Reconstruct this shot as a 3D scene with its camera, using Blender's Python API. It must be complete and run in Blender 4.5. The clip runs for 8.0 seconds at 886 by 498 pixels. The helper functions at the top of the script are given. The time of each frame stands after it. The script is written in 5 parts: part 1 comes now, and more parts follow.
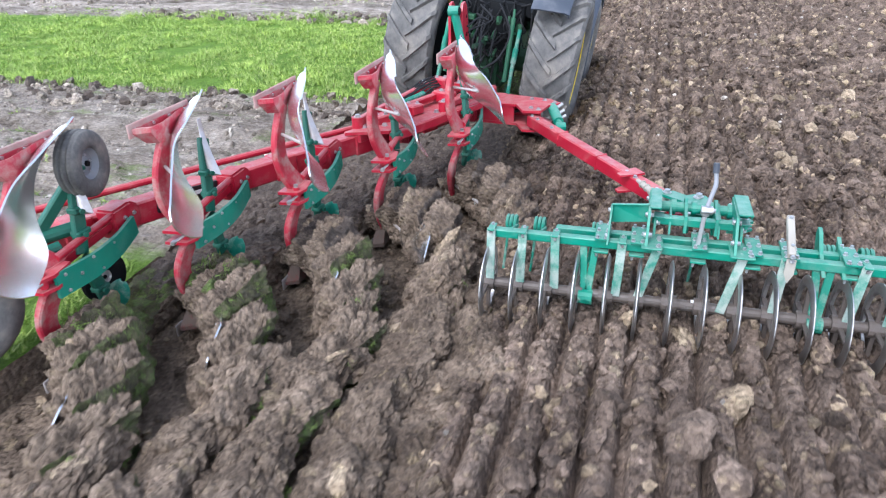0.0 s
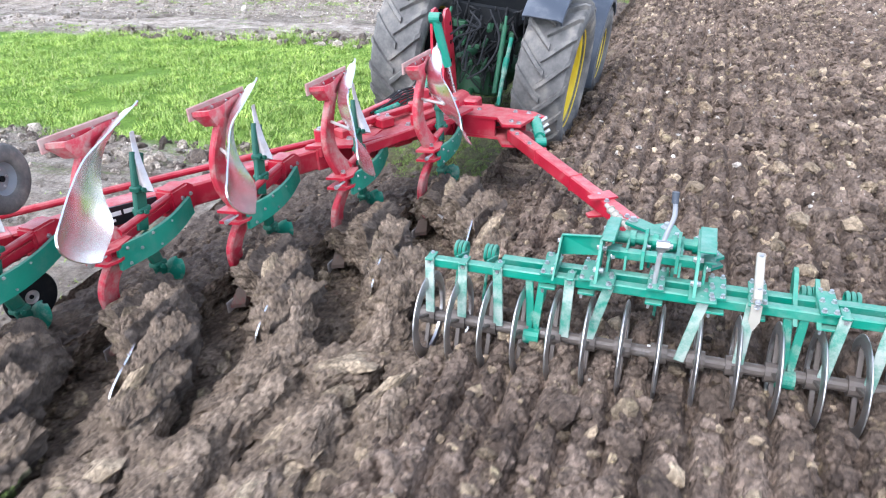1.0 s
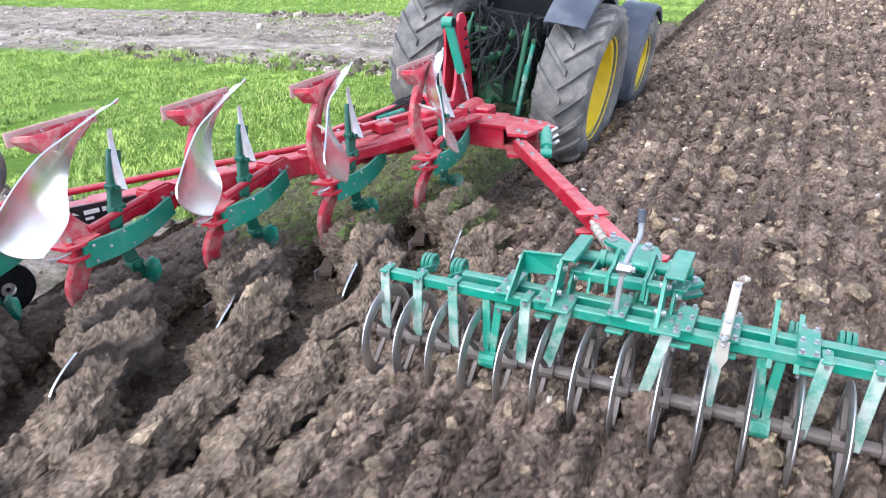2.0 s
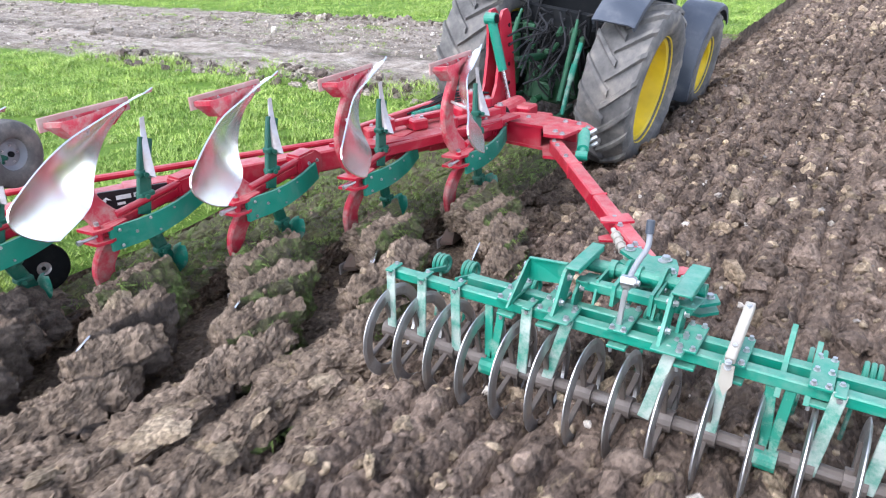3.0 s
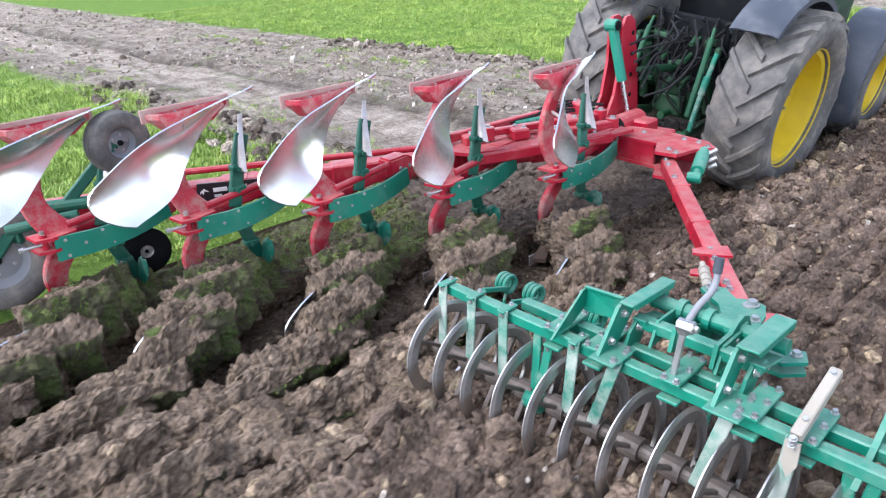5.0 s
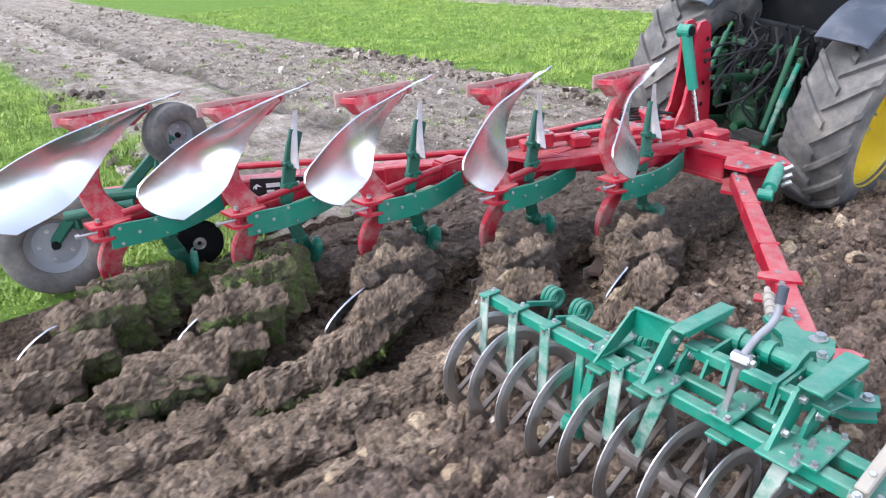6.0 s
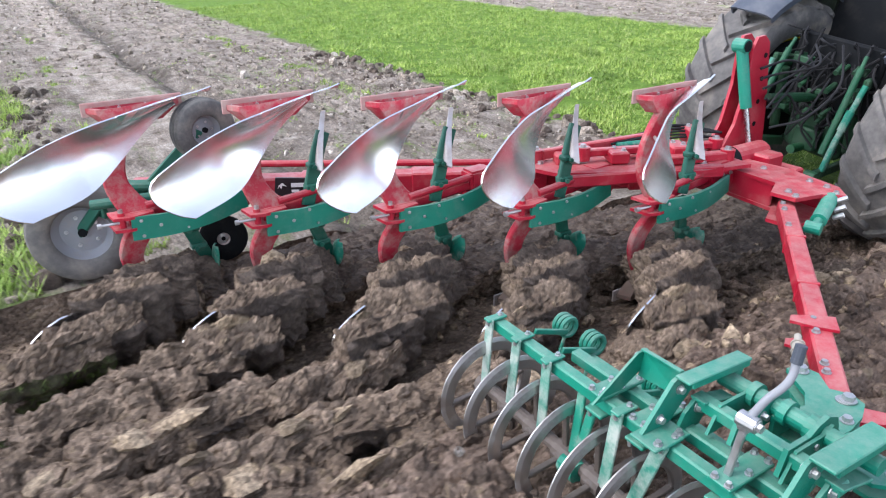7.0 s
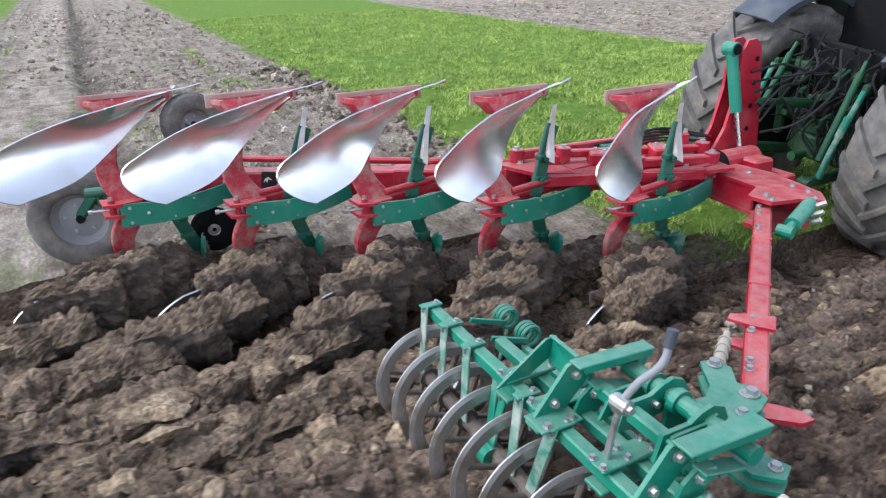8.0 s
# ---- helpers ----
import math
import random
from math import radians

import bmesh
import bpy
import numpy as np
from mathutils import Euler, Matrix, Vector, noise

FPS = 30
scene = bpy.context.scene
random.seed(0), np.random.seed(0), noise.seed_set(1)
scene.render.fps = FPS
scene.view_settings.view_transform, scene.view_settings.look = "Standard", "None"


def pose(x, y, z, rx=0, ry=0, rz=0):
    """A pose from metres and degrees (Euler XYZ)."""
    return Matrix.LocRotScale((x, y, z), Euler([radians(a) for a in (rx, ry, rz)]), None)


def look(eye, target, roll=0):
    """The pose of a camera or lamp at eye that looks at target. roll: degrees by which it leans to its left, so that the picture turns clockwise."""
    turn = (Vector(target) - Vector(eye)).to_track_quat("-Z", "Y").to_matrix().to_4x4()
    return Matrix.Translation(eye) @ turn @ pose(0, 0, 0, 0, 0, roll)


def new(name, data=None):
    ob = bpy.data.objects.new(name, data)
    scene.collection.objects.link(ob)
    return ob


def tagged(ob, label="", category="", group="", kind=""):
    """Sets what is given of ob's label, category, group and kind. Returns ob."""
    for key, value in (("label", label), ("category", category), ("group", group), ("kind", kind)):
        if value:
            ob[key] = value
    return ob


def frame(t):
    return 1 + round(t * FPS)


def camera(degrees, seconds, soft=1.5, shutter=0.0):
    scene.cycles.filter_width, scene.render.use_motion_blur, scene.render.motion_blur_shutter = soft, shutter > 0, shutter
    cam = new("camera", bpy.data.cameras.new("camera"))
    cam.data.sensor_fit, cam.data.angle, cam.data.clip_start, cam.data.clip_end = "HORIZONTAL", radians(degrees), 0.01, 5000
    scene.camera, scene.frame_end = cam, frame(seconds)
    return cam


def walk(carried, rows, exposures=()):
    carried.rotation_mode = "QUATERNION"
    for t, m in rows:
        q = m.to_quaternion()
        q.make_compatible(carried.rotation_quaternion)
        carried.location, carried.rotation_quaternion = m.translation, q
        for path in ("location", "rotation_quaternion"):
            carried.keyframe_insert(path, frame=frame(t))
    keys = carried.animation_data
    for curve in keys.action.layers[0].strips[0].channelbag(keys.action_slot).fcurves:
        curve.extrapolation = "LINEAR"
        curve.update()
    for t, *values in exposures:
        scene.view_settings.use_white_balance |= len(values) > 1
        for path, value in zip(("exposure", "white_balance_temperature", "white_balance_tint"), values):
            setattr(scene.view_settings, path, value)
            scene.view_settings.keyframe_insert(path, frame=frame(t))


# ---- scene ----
# The tractor's way is +y; PATH holds the camera's place beside the plough, which itself goes SPEED metres a second.
SPEED = 2.05
cam = camera(65.9, 8.0, soft=1.15, shutter=0.22)
PATH = [
    (0, (0.062, 0.717, 2.848), (-0.466, 2.409, 1.922), -1.7),
    (0.5, (0.312, 1.064, 2.794), (-0.261, 2.747, 1.878), -1.8),
    (1, (0.586, 1.389, 2.774), (-0.055, 3.051, 1.863), -2.1),
    (1.5, (0.896, 1.678, 2.686), (0.154, 3.31, 1.798), -2.3),
    (3, (1.393, 2.157, 2.614), (0.396, 3.652, 1.735), -2.3),
    (3.5, (1.483, 2.253, 2.657), (0.388, 3.673, 1.771), -2.3),
    (4, (1.569, 2.392, 2.625), (0.382, 3.75, 1.762), -2.6),
    (5.5, (1.666, 2.816, 2.491), (0.261, 3.971, 1.659), -3.2),
    (6, (1.615, 2.882, 2.48), (0.153, 3.971, 1.657), -2.6),
    (6.5, (1.57, 2.952, 2.441), (0.068, 3.997, 1.632), -1.2),
    (7, (1.596, 3.211, 2.505), (0.045, 4.167, 1.679), -0.9),
    (7.5, (1.746, 3.434, 2.508), (0.153, 4.321, 1.685), -1.1),
    (8, (2.011, 3.672, 2.419), (0.374, 4.503, 1.626), -1.1),
]
walk(cam, [(t, pose(0, SPEED * t, 0) @ look(eye, target, roll)) for t, eye, target, roll in PATH], exposures=[(0, 2.06, 5800, 13), (0.5, 2.27, 5800, 13), (1, 2.32, 5820, 13), (1.5, 2.27, 5850, 14), (3, 2.22, 5950, 15), (4, 2.12, 6000, 15), (6.5, 2.03, 6100, 16), (7.5, 1.85, 6150, 15), (8, 1.71, 6150, 13)])

# ---- world and light: bright overcast ----
world = bpy.data.worlds.new("overcast_sky")
scene.world = world
world.use_nodes = True
wn, wl = world.node_tree.nodes, world.node_tree.links
sky = wn.new("ShaderNodeTexSky")
sky.sky_type, sky.sun_disc = "NISHITA", False
sky.sun_elevation, sky.sun_rotation = radians(48), radians(200)
veil = wn.new("ShaderNodeMix")
veil.data_type = "RGBA"
veil.inputs["Factor"].default_value = 0.62
bw = wn.new("ShaderNodeRGBToBW")
wl.new(sky.outputs["Color"], bw.inputs["Color"])
wl.new(sky.outputs["Color"], veil.inputs[6])
wl.new(bw.outputs["Val"], veil.inputs[7])
wl.new(veil.outputs[2], wn["Background"].inputs["Color"])
wn["Background"].inputs["Strength"].default_value = 0.15
sun = new("sun", bpy.data.lights.new("sun", "SUN"))
sun.data.energy, sun.data.angle, sun.data.color = 0.6, radians(25), (1.0, 0.98, 0.95)
sun.matrix_world = look((-3, -8, 12), (0, 0, 0))

# ---- materials ----
def nodes_of(name, rough=0.8, metal=0.0):
    m = bpy.data.materials.new(name)
    m.use_nodes = True
    b = m.node_tree.nodes["Principled BSDF"]
    b.inputs["Roughness"].default_value, b.inputs["Metallic"].default_value = rough, metal
    return m, m.node_tree, b


def noise_tex(nt, scale, detail=6.0, rough=0.6, coord="Object", stretch=None):
    tc = nt.nodes.new("ShaderNodeTexCoord")
    n = nt.nodes.new("ShaderNodeTexNoise")
    n.inputs["Scale"].default_value, n.inputs["Detail"].default_value, n.inputs["Roughness"].default_value = scale, detail, rough
    if stretch:
        mp = nt.nodes.new("ShaderNodeMapping")
        mp.inputs["Scale"].default_value = stretch
        nt.links.new(tc.outputs[coord], mp.inputs["Vector"])
        nt.links.new(mp.outputs["Vector"], n.inputs["Vector"])
    else:
        nt.links.new(tc.outputs[coord], n.inputs["Vector"])
    return n.outputs["Fac"]


def ramp(nt, fac, stops):
    r = nt.nodes.new("ShaderNodeValToRGB")
    while len(r.color_ramp.elements) < len(stops):
        r.color_ramp.elements.new(0.5)
    for e, (p, c) in zip(r.color_ramp.elements, stops):
        e.position, e.color = p, (*c, 1) if len(c) == 3 else c
    nt.links.new(fac, r.inputs["Fac"])
    return r.outputs["Color"]


def mix(nt, fac, a, b, mode="MIX"):
    n = nt.nodes.new("ShaderNodeMix")
    n.data_type, n.blend_type = "RGBA", mode
    for sock, v in ((n.inputs[0], fac), (n.inputs[6], a), (n.inputs[7], b)):
        if isinstance(v, (int, float)):
            sock.default_value = v
        elif isinstance(v, tuple):
            sock.default_value = (*v, 1)
        else:
            nt.links.new(v, sock)
    return n.outputs[2]


def bump(nt, b, fac, strength=0.4, dist=0.02):
    n = nt.nodes.new("ShaderNodeBump")
    n.inputs["Strength"].default_value, n.inputs["Distance"].default_value = strength, dist
    nt.links.new(fac, n.inputs["Height"])
    nt.links.new(n.outputs["Normal"], b.inputs["Normal"])


def soil_material(name, dark, mid, pale, random_amount=0.45):
    """Clay soil: damp dark to dry pale, broken by crumbs; each lump is a little different."""
    m, nt, b = nodes_of(name, 0.95)
    b.inputs["Specular IOR Level"].default_value = 0.2
    big = ramp(nt, noise_tex(nt, 2.3, 5, 0.6), [(0.3, dark), (0.5, mid), (0.72, pale)])
    fine = ramp(nt, noise_tex(nt, 38, 6, 0.7), [(0.25, (0.55, 0.53, 0.5)), (0.75, (1.35, 1.33, 1.3))])
    col = mix(nt, 1.0, big, fine, "MULTIPLY")
    tan_ = ramp(nt, noise_tex(nt, 7.5, 5, 0.7), [(0.58, (0, 0, 0)), (0.70, (0.55,) * 3)])
    col = mix(nt, tan_, col, tuple(min(1, c * 1.35) for c in pale[:2]) + (pale[2] * 1.05,))
    geo = nt.nodes.new("ShaderNodeNewGeometry")
    isl = ramp(nt, geo.outputs["Random Per Island"], [(0.0, (1 - random_amount,) * 3), (1.0, (1 + random_amount,) * 3)])
    col = mix(nt, 1.0, col, isl, "MULTIPLY")
    tc = nt.nodes.new("ShaderNodeTexCoord")
    cell = nt.nodes.new("ShaderNodeTexVoronoi")
    cell.inputs["Scale"].default_value, cell.inputs["Randomness"].default_value = 34, 1.0
    nt.links.new(tc.outputs["Object"], cell.inputs["Vector"])
    tone = nt.nodes.new("ShaderNodeRGBToBW")
    nt.links.new(cell.outputs["Color"], tone.inputs["Color"])
    col = mix(nt, 1.0, col, ramp(nt, tone.outputs["Val"], [(0.2, (0.72, 0.71, 0.70)), (0.8, (1.26, 1.25, 1.23))]), "MULTIPLY")
    nt.links.new(col, b.inputs["Base Color"])
    relief = mix(nt, 0.5, noise_tex(nt, 26, 9, 0.78), mix(nt, 1.0, (1.0, 1.0, 1.0), cell.outputs["Distance"], "SUBTRACT"))
    bump(nt, b, relief, 1.0, 0.045)
    return m


M_SOIL = soil_material("ploughed_soil", (0.075, 0.055, 0.043), (0.155, 0.117, 0.092), (0.29, 0.222, 0.175))
M_FRESH = soil_material("fresh_soil", (0.080, 0.060, 0.045), (0.160, 0.123, 0.092), (0.31, 0.243, 0.185), 0.1)
M_DRY = soil_material("pale_dry_clod", (0.20, 0.152, 0.108), (0.32, 0.25, 0.172), (0.45, 0.37, 0.27))
M_CRUMB = soil_material("grey_stubble_crumb", (0.2, 0.17, 0.14), (0.31, 0.27, 0.225), (0.42, 0.375, 0.32))
M_STONE = soil_material("chalky_stone", (0.4, 0.36, 0.31), (0.5, 0.46, 0.41), (0.62, 0.58, 0.53))


def land_material():
    """Unploughed land: strips of turf and of bare grey stubble across the way, and wheel tracks in the bare ones."""
    m, nt, b = nodes_of("unploughed_land", 0.95)
    b.inputs["Specular IOR Level"].default_value = 0.15
    turf = ramp(nt, noise_tex(nt, 3.0, 6, 0.7), [(0.25, (0.075, 0.13, 0.022)), (0.5, (0.13, 0.23, 0.03)), (0.75, (0.2, 0.31, 0.055))])
    turf = mix(nt, 1.0, turf, ramp(nt, noise_tex(nt, 45, 5, 0.7), [(0.3, (0.55,) * 3), (0.7, (1.3,) * 3)]), "MULTIPLY")
    bare = ramp(nt, noise_tex(nt, 2.2, 7, 0.75), [(0.30, (0.105, 0.083, 0.062)), (0.42, (0.23, 0.192, 0.153)), (0.54, (0.345, 0.297, 0.245)), (0.70, (0.48, 0.425, 0.36))])
    bare = mix(nt, 1.0, bare, ramp(nt, noise_tex(nt, 30, 6, 0.75, stretch=(0.5, 1.4, 1)), [(0.3, (0.4,) * 3), (0.7, (1.35,) * 3)]), "MULTIPLY")
    bare = mix(nt, 1.0, bare, ramp(nt, noise_tex(nt, 2.5, 6, 0.7, stretch=(0.12, 1.3, 1)), [(0.32, (0.62, 0.6, 0.58)), (0.5, (1.0,) * 3), (0.68, (1.2,) * 3)]), "MULTIPLY")
    tc = nt.nodes.new("ShaderNodeTexCoord")
    sep = nt.nodes.new("ShaderNodeSeparateXYZ")
    nt.links.new(tc.outputs["Object"], sep.inputs[0])
    wob = nt.nodes.new("ShaderNodeMath")
    wob.operation = "MULTIPLY_ADD"
    nt.links.new(noise_tex(nt, 0.9, 5, 0.7), wob.inputs[0])
    wob.inputs[1].default_value = 1.8
    nt.links.new(sep.outputs["Y"], wob.inputs[2])
    scale = nt.nodes.new("ShaderNodeMath")
    scale.operation = "MULTIPLY"
    nt.links.new(wob.outputs[0], scale.inputs[0])
    scale.inputs[1].default_value = 1 / 60
    stops = []
    for y0, y1 in ((-30, 5.2), (10.3, 17.2), (24.3, 35.3)):
        stops += [((y0 + 0.75) / 60, 0.0), ((y0 + 1.05) / 60, 1.0), ((y1 + 0.75) / 60, 1.0), ((y1 + 1.05) / 60, 0.0)]
    stops = [(0.0, 1.0)] + [s for s in stops if s[0] > 0.0]
    fac = ramp(nt, scale.outputs[0], [(p, (v, v, v)) for p, v in stops])
    # Tone of the bare strip by y: a paler lane, then darker along the rut.
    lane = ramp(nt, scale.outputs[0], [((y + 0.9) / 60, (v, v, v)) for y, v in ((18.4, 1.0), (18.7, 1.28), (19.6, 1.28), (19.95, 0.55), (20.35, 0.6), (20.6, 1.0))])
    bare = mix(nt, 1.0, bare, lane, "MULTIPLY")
    weeds = ramp(nt, noise_tex(nt, 1.3, 7, 0.8, stretch=(0.5, 1.5, 1)), [(0.55, (0, 0, 0)), (0.68, (0.7,) * 3)])
    bare = mix(nt, weeds, bare, turf)
    bald = ramp(nt, noise_tex(nt, 1.7, 6, 0.8), [(0.30, (0.6,) * 3), (0.40, (0, 0, 0))])
    turf2 = mix(nt, bald, turf, bare)
    nt.links.new(mix(nt, fac, bare, turf2), b.inputs["Base Color"])
    bump(nt, b, noise_tex(nt, 14, 9, 0.8), 1.0, 0.06)
    return m


M_LAND = land_material()


def turf_top(name, stops):
    m, nt, b = nodes_of(name, 0.95)
    col = ramp(nt, noise_tex(nt, 6, 6, 0.7), stops)
    col = mix(nt, 1.0, col, ramp(nt, noise_tex(nt, 45, 5, 0.7), [(0.3, (0.55,) * 3), (0.7, (1.3,) * 3)]), "MULTIPLY")
    nt.links.new(col, b.inputs["Base Color"])
    bump(nt, b, noise_tex(nt, 16, 9, 0.8), 1.0, 0.06)
    return m


M_TURF = turf_top("turf_top", [(0.36, (0.10, 0.083, 0.055)), (0.50, (0.13, 0.125, 0.056)), (0.62, (0.14, 0.20, 0.048)), (0.80, (0.19, 0.29, 0.06))])
M_BARE = turf_top("bare_top", [(0.3, (0.06, 0.044, 0.034)), (0.5, (0.13, 0.099, 0.076)), (0.75, (0.26, 0.205, 0.155))])


def blade_material():
    m, nt, b = nodes_of("grass_blade", 0.6)
    geo = nt.nodes.new("ShaderNodeNewGeometry")
    col = ramp(nt, geo.outputs["Random Per Island"], [(0.0, (0.20, 0.30, 0.055)), (0.5, (0.29, 0.42, 0.085)), (0.85, (0.38, 0.51, 0.13)), (1.0, (0.48, 0.49, 0.22))])
    patch = ramp(nt, noise_tex(nt, 0.9, 7, 0.75), [(0.3, (0.42, 0.5, 0.42)), (0.5, (0.95, 0.95, 0.9)), (0.7, (1.45, 1.35, 1.3))])
    tuft = ramp(nt, noise_tex(nt, 5.5, 5, 0.7), [(0.32, (0.55, 0.66, 0.5)), (0.5, (1.0, 1.0, 1.0)), (0.7, (1.3, 1.2, 1.15))])
    col = mix(nt, 1.0, mix(nt, 1.0, col, patch, "MULTIPLY"), tuft, "MULTIPLY")
    nt.links.new(col, b.inputs["Base Color"])
    b.inputs["Specular IOR Level"].default_value = 0.25
    b.inputs["Subsurface Weight"].default_value = 0.0
    return m


M_BLADE = blade_material()
M_SODGRASS = turf_top("sod_grass", [(0.3, (0.12, 0.16, 0.04)), (0.5, (0.22, 0.31, 0.07)), (0.75, (0.34, 0.44, 0.115))])


def paint(name, colour, dirt=0.45, rough=0.42, scale=5.0, wear=(0.32, 0.24, 0.19), lo=0.5, settle=0.0):
    """Machine paint under dust: grey-brown soil film in patches, fine chips and scratches."""
    m, nt, b = nodes_of(name, rough)
    n1 = noise_tex(nt, scale, 8, 0.72)
    tone = ramp(nt, noise_tex(nt, 2.0, 3), [(0.3, tuple(c * 0.8 for c in colour)), (0.7, tuple(min(1, c * 1.12) for c in colour))])
    film = ramp(nt, n1, [(lo, (0, 0, 0)), (lo + 0.22, (dirt,) * 3)])
    col = mix(nt, film, tone, wear)
    chips = ramp(nt, noise_tex(nt, scale * 9, 4, 0.8), [(0.68, (0, 0, 0)), (0.72, (0.7,) * 3)])
    col = mix(nt, chips, col, tuple(c * 0.9 for c in wear))
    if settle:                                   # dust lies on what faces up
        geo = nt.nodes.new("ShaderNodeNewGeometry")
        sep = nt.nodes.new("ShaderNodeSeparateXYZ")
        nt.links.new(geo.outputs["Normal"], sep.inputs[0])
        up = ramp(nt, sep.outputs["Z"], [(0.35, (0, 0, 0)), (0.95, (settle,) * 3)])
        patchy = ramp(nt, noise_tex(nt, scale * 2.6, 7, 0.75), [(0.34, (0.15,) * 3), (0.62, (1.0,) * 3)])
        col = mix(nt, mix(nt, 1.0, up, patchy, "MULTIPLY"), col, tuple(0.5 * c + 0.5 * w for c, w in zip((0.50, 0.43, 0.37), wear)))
    nt.links.new(col, b.inputs["Base Color"])
    rr = ramp(nt, n1, [(lo - 0.1, (rough,) * 3), (lo + 0.2, (0.85,) * 3)])
    nt.links.new(rr, b.inputs["Roughness"])
    bump(nt, b, noise_tex(nt, scale * 8, 5, 0.7), 0.15, 0.01)
    return m


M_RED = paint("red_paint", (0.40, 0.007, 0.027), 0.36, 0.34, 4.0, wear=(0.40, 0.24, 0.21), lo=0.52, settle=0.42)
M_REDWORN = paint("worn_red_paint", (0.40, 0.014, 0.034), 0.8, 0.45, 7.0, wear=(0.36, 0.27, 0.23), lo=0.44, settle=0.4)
M_DUSTRED = paint("dust-worn_red_paint", (0.40, 0.20, 0.18), 0.8, 0.6, 6.0, wear=(0.42, 0.33, 0.28), lo=0.40)
M_REDMUD = paint("muddy_red_paint", (0.20, 0.03, 0.03), 0.95, 0.8, 9.0, wear=(0.125, 0.095, 0.073), lo=0.26)
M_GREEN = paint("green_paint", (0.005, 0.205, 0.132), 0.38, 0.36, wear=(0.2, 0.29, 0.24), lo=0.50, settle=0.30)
M_GREENWORN = paint("worn_green_paint", (0.006, 0.19, 0.12), 0.8, 0.48, 7.0, wear=(0.36, 0.37, 0.32), lo=0.47)
M_SCRAPER = paint("scoured_green_paint", (0.02, 0.21, 0.14), 0.9, 0.5, 6.0, wear=(0.38, 0.41, 0.36), lo=0.38)
M_STEMGREEN = paint("dark_green_paint", (0.004, 0.10, 0.062), 0.45, 0.45, 8.0, wear=(0.14, 0.16, 0.13))
M_TRACTOR = paint("tractor_green", (0.005, 0.055, 0.018), 0.6, 0.5, 6.0, wear=(0.045, 0.055, 0.04), lo=0.45)
M_LINK = paint("linkage_green", (0.005, 0.085, 0.035), 0.5, 0.45, 6.0, wear=(0.12, 0.15, 0.11), lo=0.48)
M_FENDER = paint("grey_fender", (0.055, 0.066, 0.085), 0.4, 0.38, 4.0, wear=(0.2, 0.2, 0.2))
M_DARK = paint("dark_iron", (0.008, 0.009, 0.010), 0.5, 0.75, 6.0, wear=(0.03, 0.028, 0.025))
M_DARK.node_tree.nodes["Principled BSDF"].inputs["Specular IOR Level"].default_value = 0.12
M_YELLOW = paint("yellow_rim", (0.72, 0.53, 0.02), 0.35, 0.42, 3.0, wear=(0.45, 0.38, 0.2), lo=0.52)
M_GREYRIM = paint("grey_rim", (0.24, 0.25, 0.265), 0.5, 0.45, 8.0, wear=(0.28, 0.25, 0.21))
M_PALE = paint("pale_lever", (0.36, 0.33, 0.275), 0.7, 0.6, 12.0, wear=(0.34, 0.30, 0.24))
M_BLACK = paint("black_panel", (0.012, 0.013, 0.016), 0.15, 0.35, 6.0, wear=(0.1, 0.09, 0.08), lo=0.55)
M_WHITE = paint("white_print", (0.78, 0.78, 0.76), 0.3, 0.5, 9.0, wear=(0.5, 0.46, 0.42))


def steel(name, colour, rough, dirt, lo=0.55, stretch=(1, 1, 1), wear=(0.24, 0.18, 0.14), detail=8):
    m, nt, b = nodes_of(name, rough, 1.0)
    n1 = noise_tex(nt, 4.0, detail, 0.7, stretch=stretch)
    film = ramp(nt, n1, [(lo, (0, 0, 0)), (lo + 0.2, (dirt,) * 3)])
    nt.links.new(mix(nt, film, colour, wear), b.inputs["Base Color"])
    nt.links.new(ramp(nt, film, [(0.0, (1, 1, 1)), (0.8, (0.1,) * 3)]), b.inputs["Metallic"])
    streak = noise_tex(nt, 30, 4, 0.6, stretch=(1, 0.15, 1))
    nt.links.new(ramp(nt, streak, [(0.3, (rough * 0.75,) * 3), (0.7, (min(1, rough * 1.5),) * 3)]), b.inputs["Roughness"])
    if detail > 2:
        bump(nt, b, streak, 0.05, 0.01)
    return m


M_BOARD = steel("polished_steel", (0.90, 0.90, 0.90), 0.20, 0.10, 0.50, (0.7, 0.7, 0.7), wear=(0.4, 0.36, 0.33), detail=2)
board_shader = M_BOARD.node_tree.nodes["Principled BSDF"]
for link in list(board_shader.inputs["Roughness"].links):
    M_BOARD.node_tree.links.remove(link)
board_shader.inputs["Roughness"].default_value = 0.24
M_SHARE = steel("dusty_steel", (0.55, 0.52, 0.50), 0.42, 0.9, 0.42, wear=(0.37, 0.31, 0.27))
M_RING = steel("ring_steel", (0.50, 0.49, 0.48), 0.36, 0.85, 0.50, wear=(0.17, 0.135, 0.11))
M_AXLE = steel("muddy_steel", (0.22, 0.21, 0.20), 0.5, 0.95, 0.25, wear=(0.085, 0.066, 0.053))
M_ZINC = steel("zinc_bolt", (0.5, 0.51, 0.51), 0.4, 0.6, 0.5)
M_CHROME = steel("chrome_rod", (0.55, 0.56, 0.58), 0.25, 0.1, 0.65)


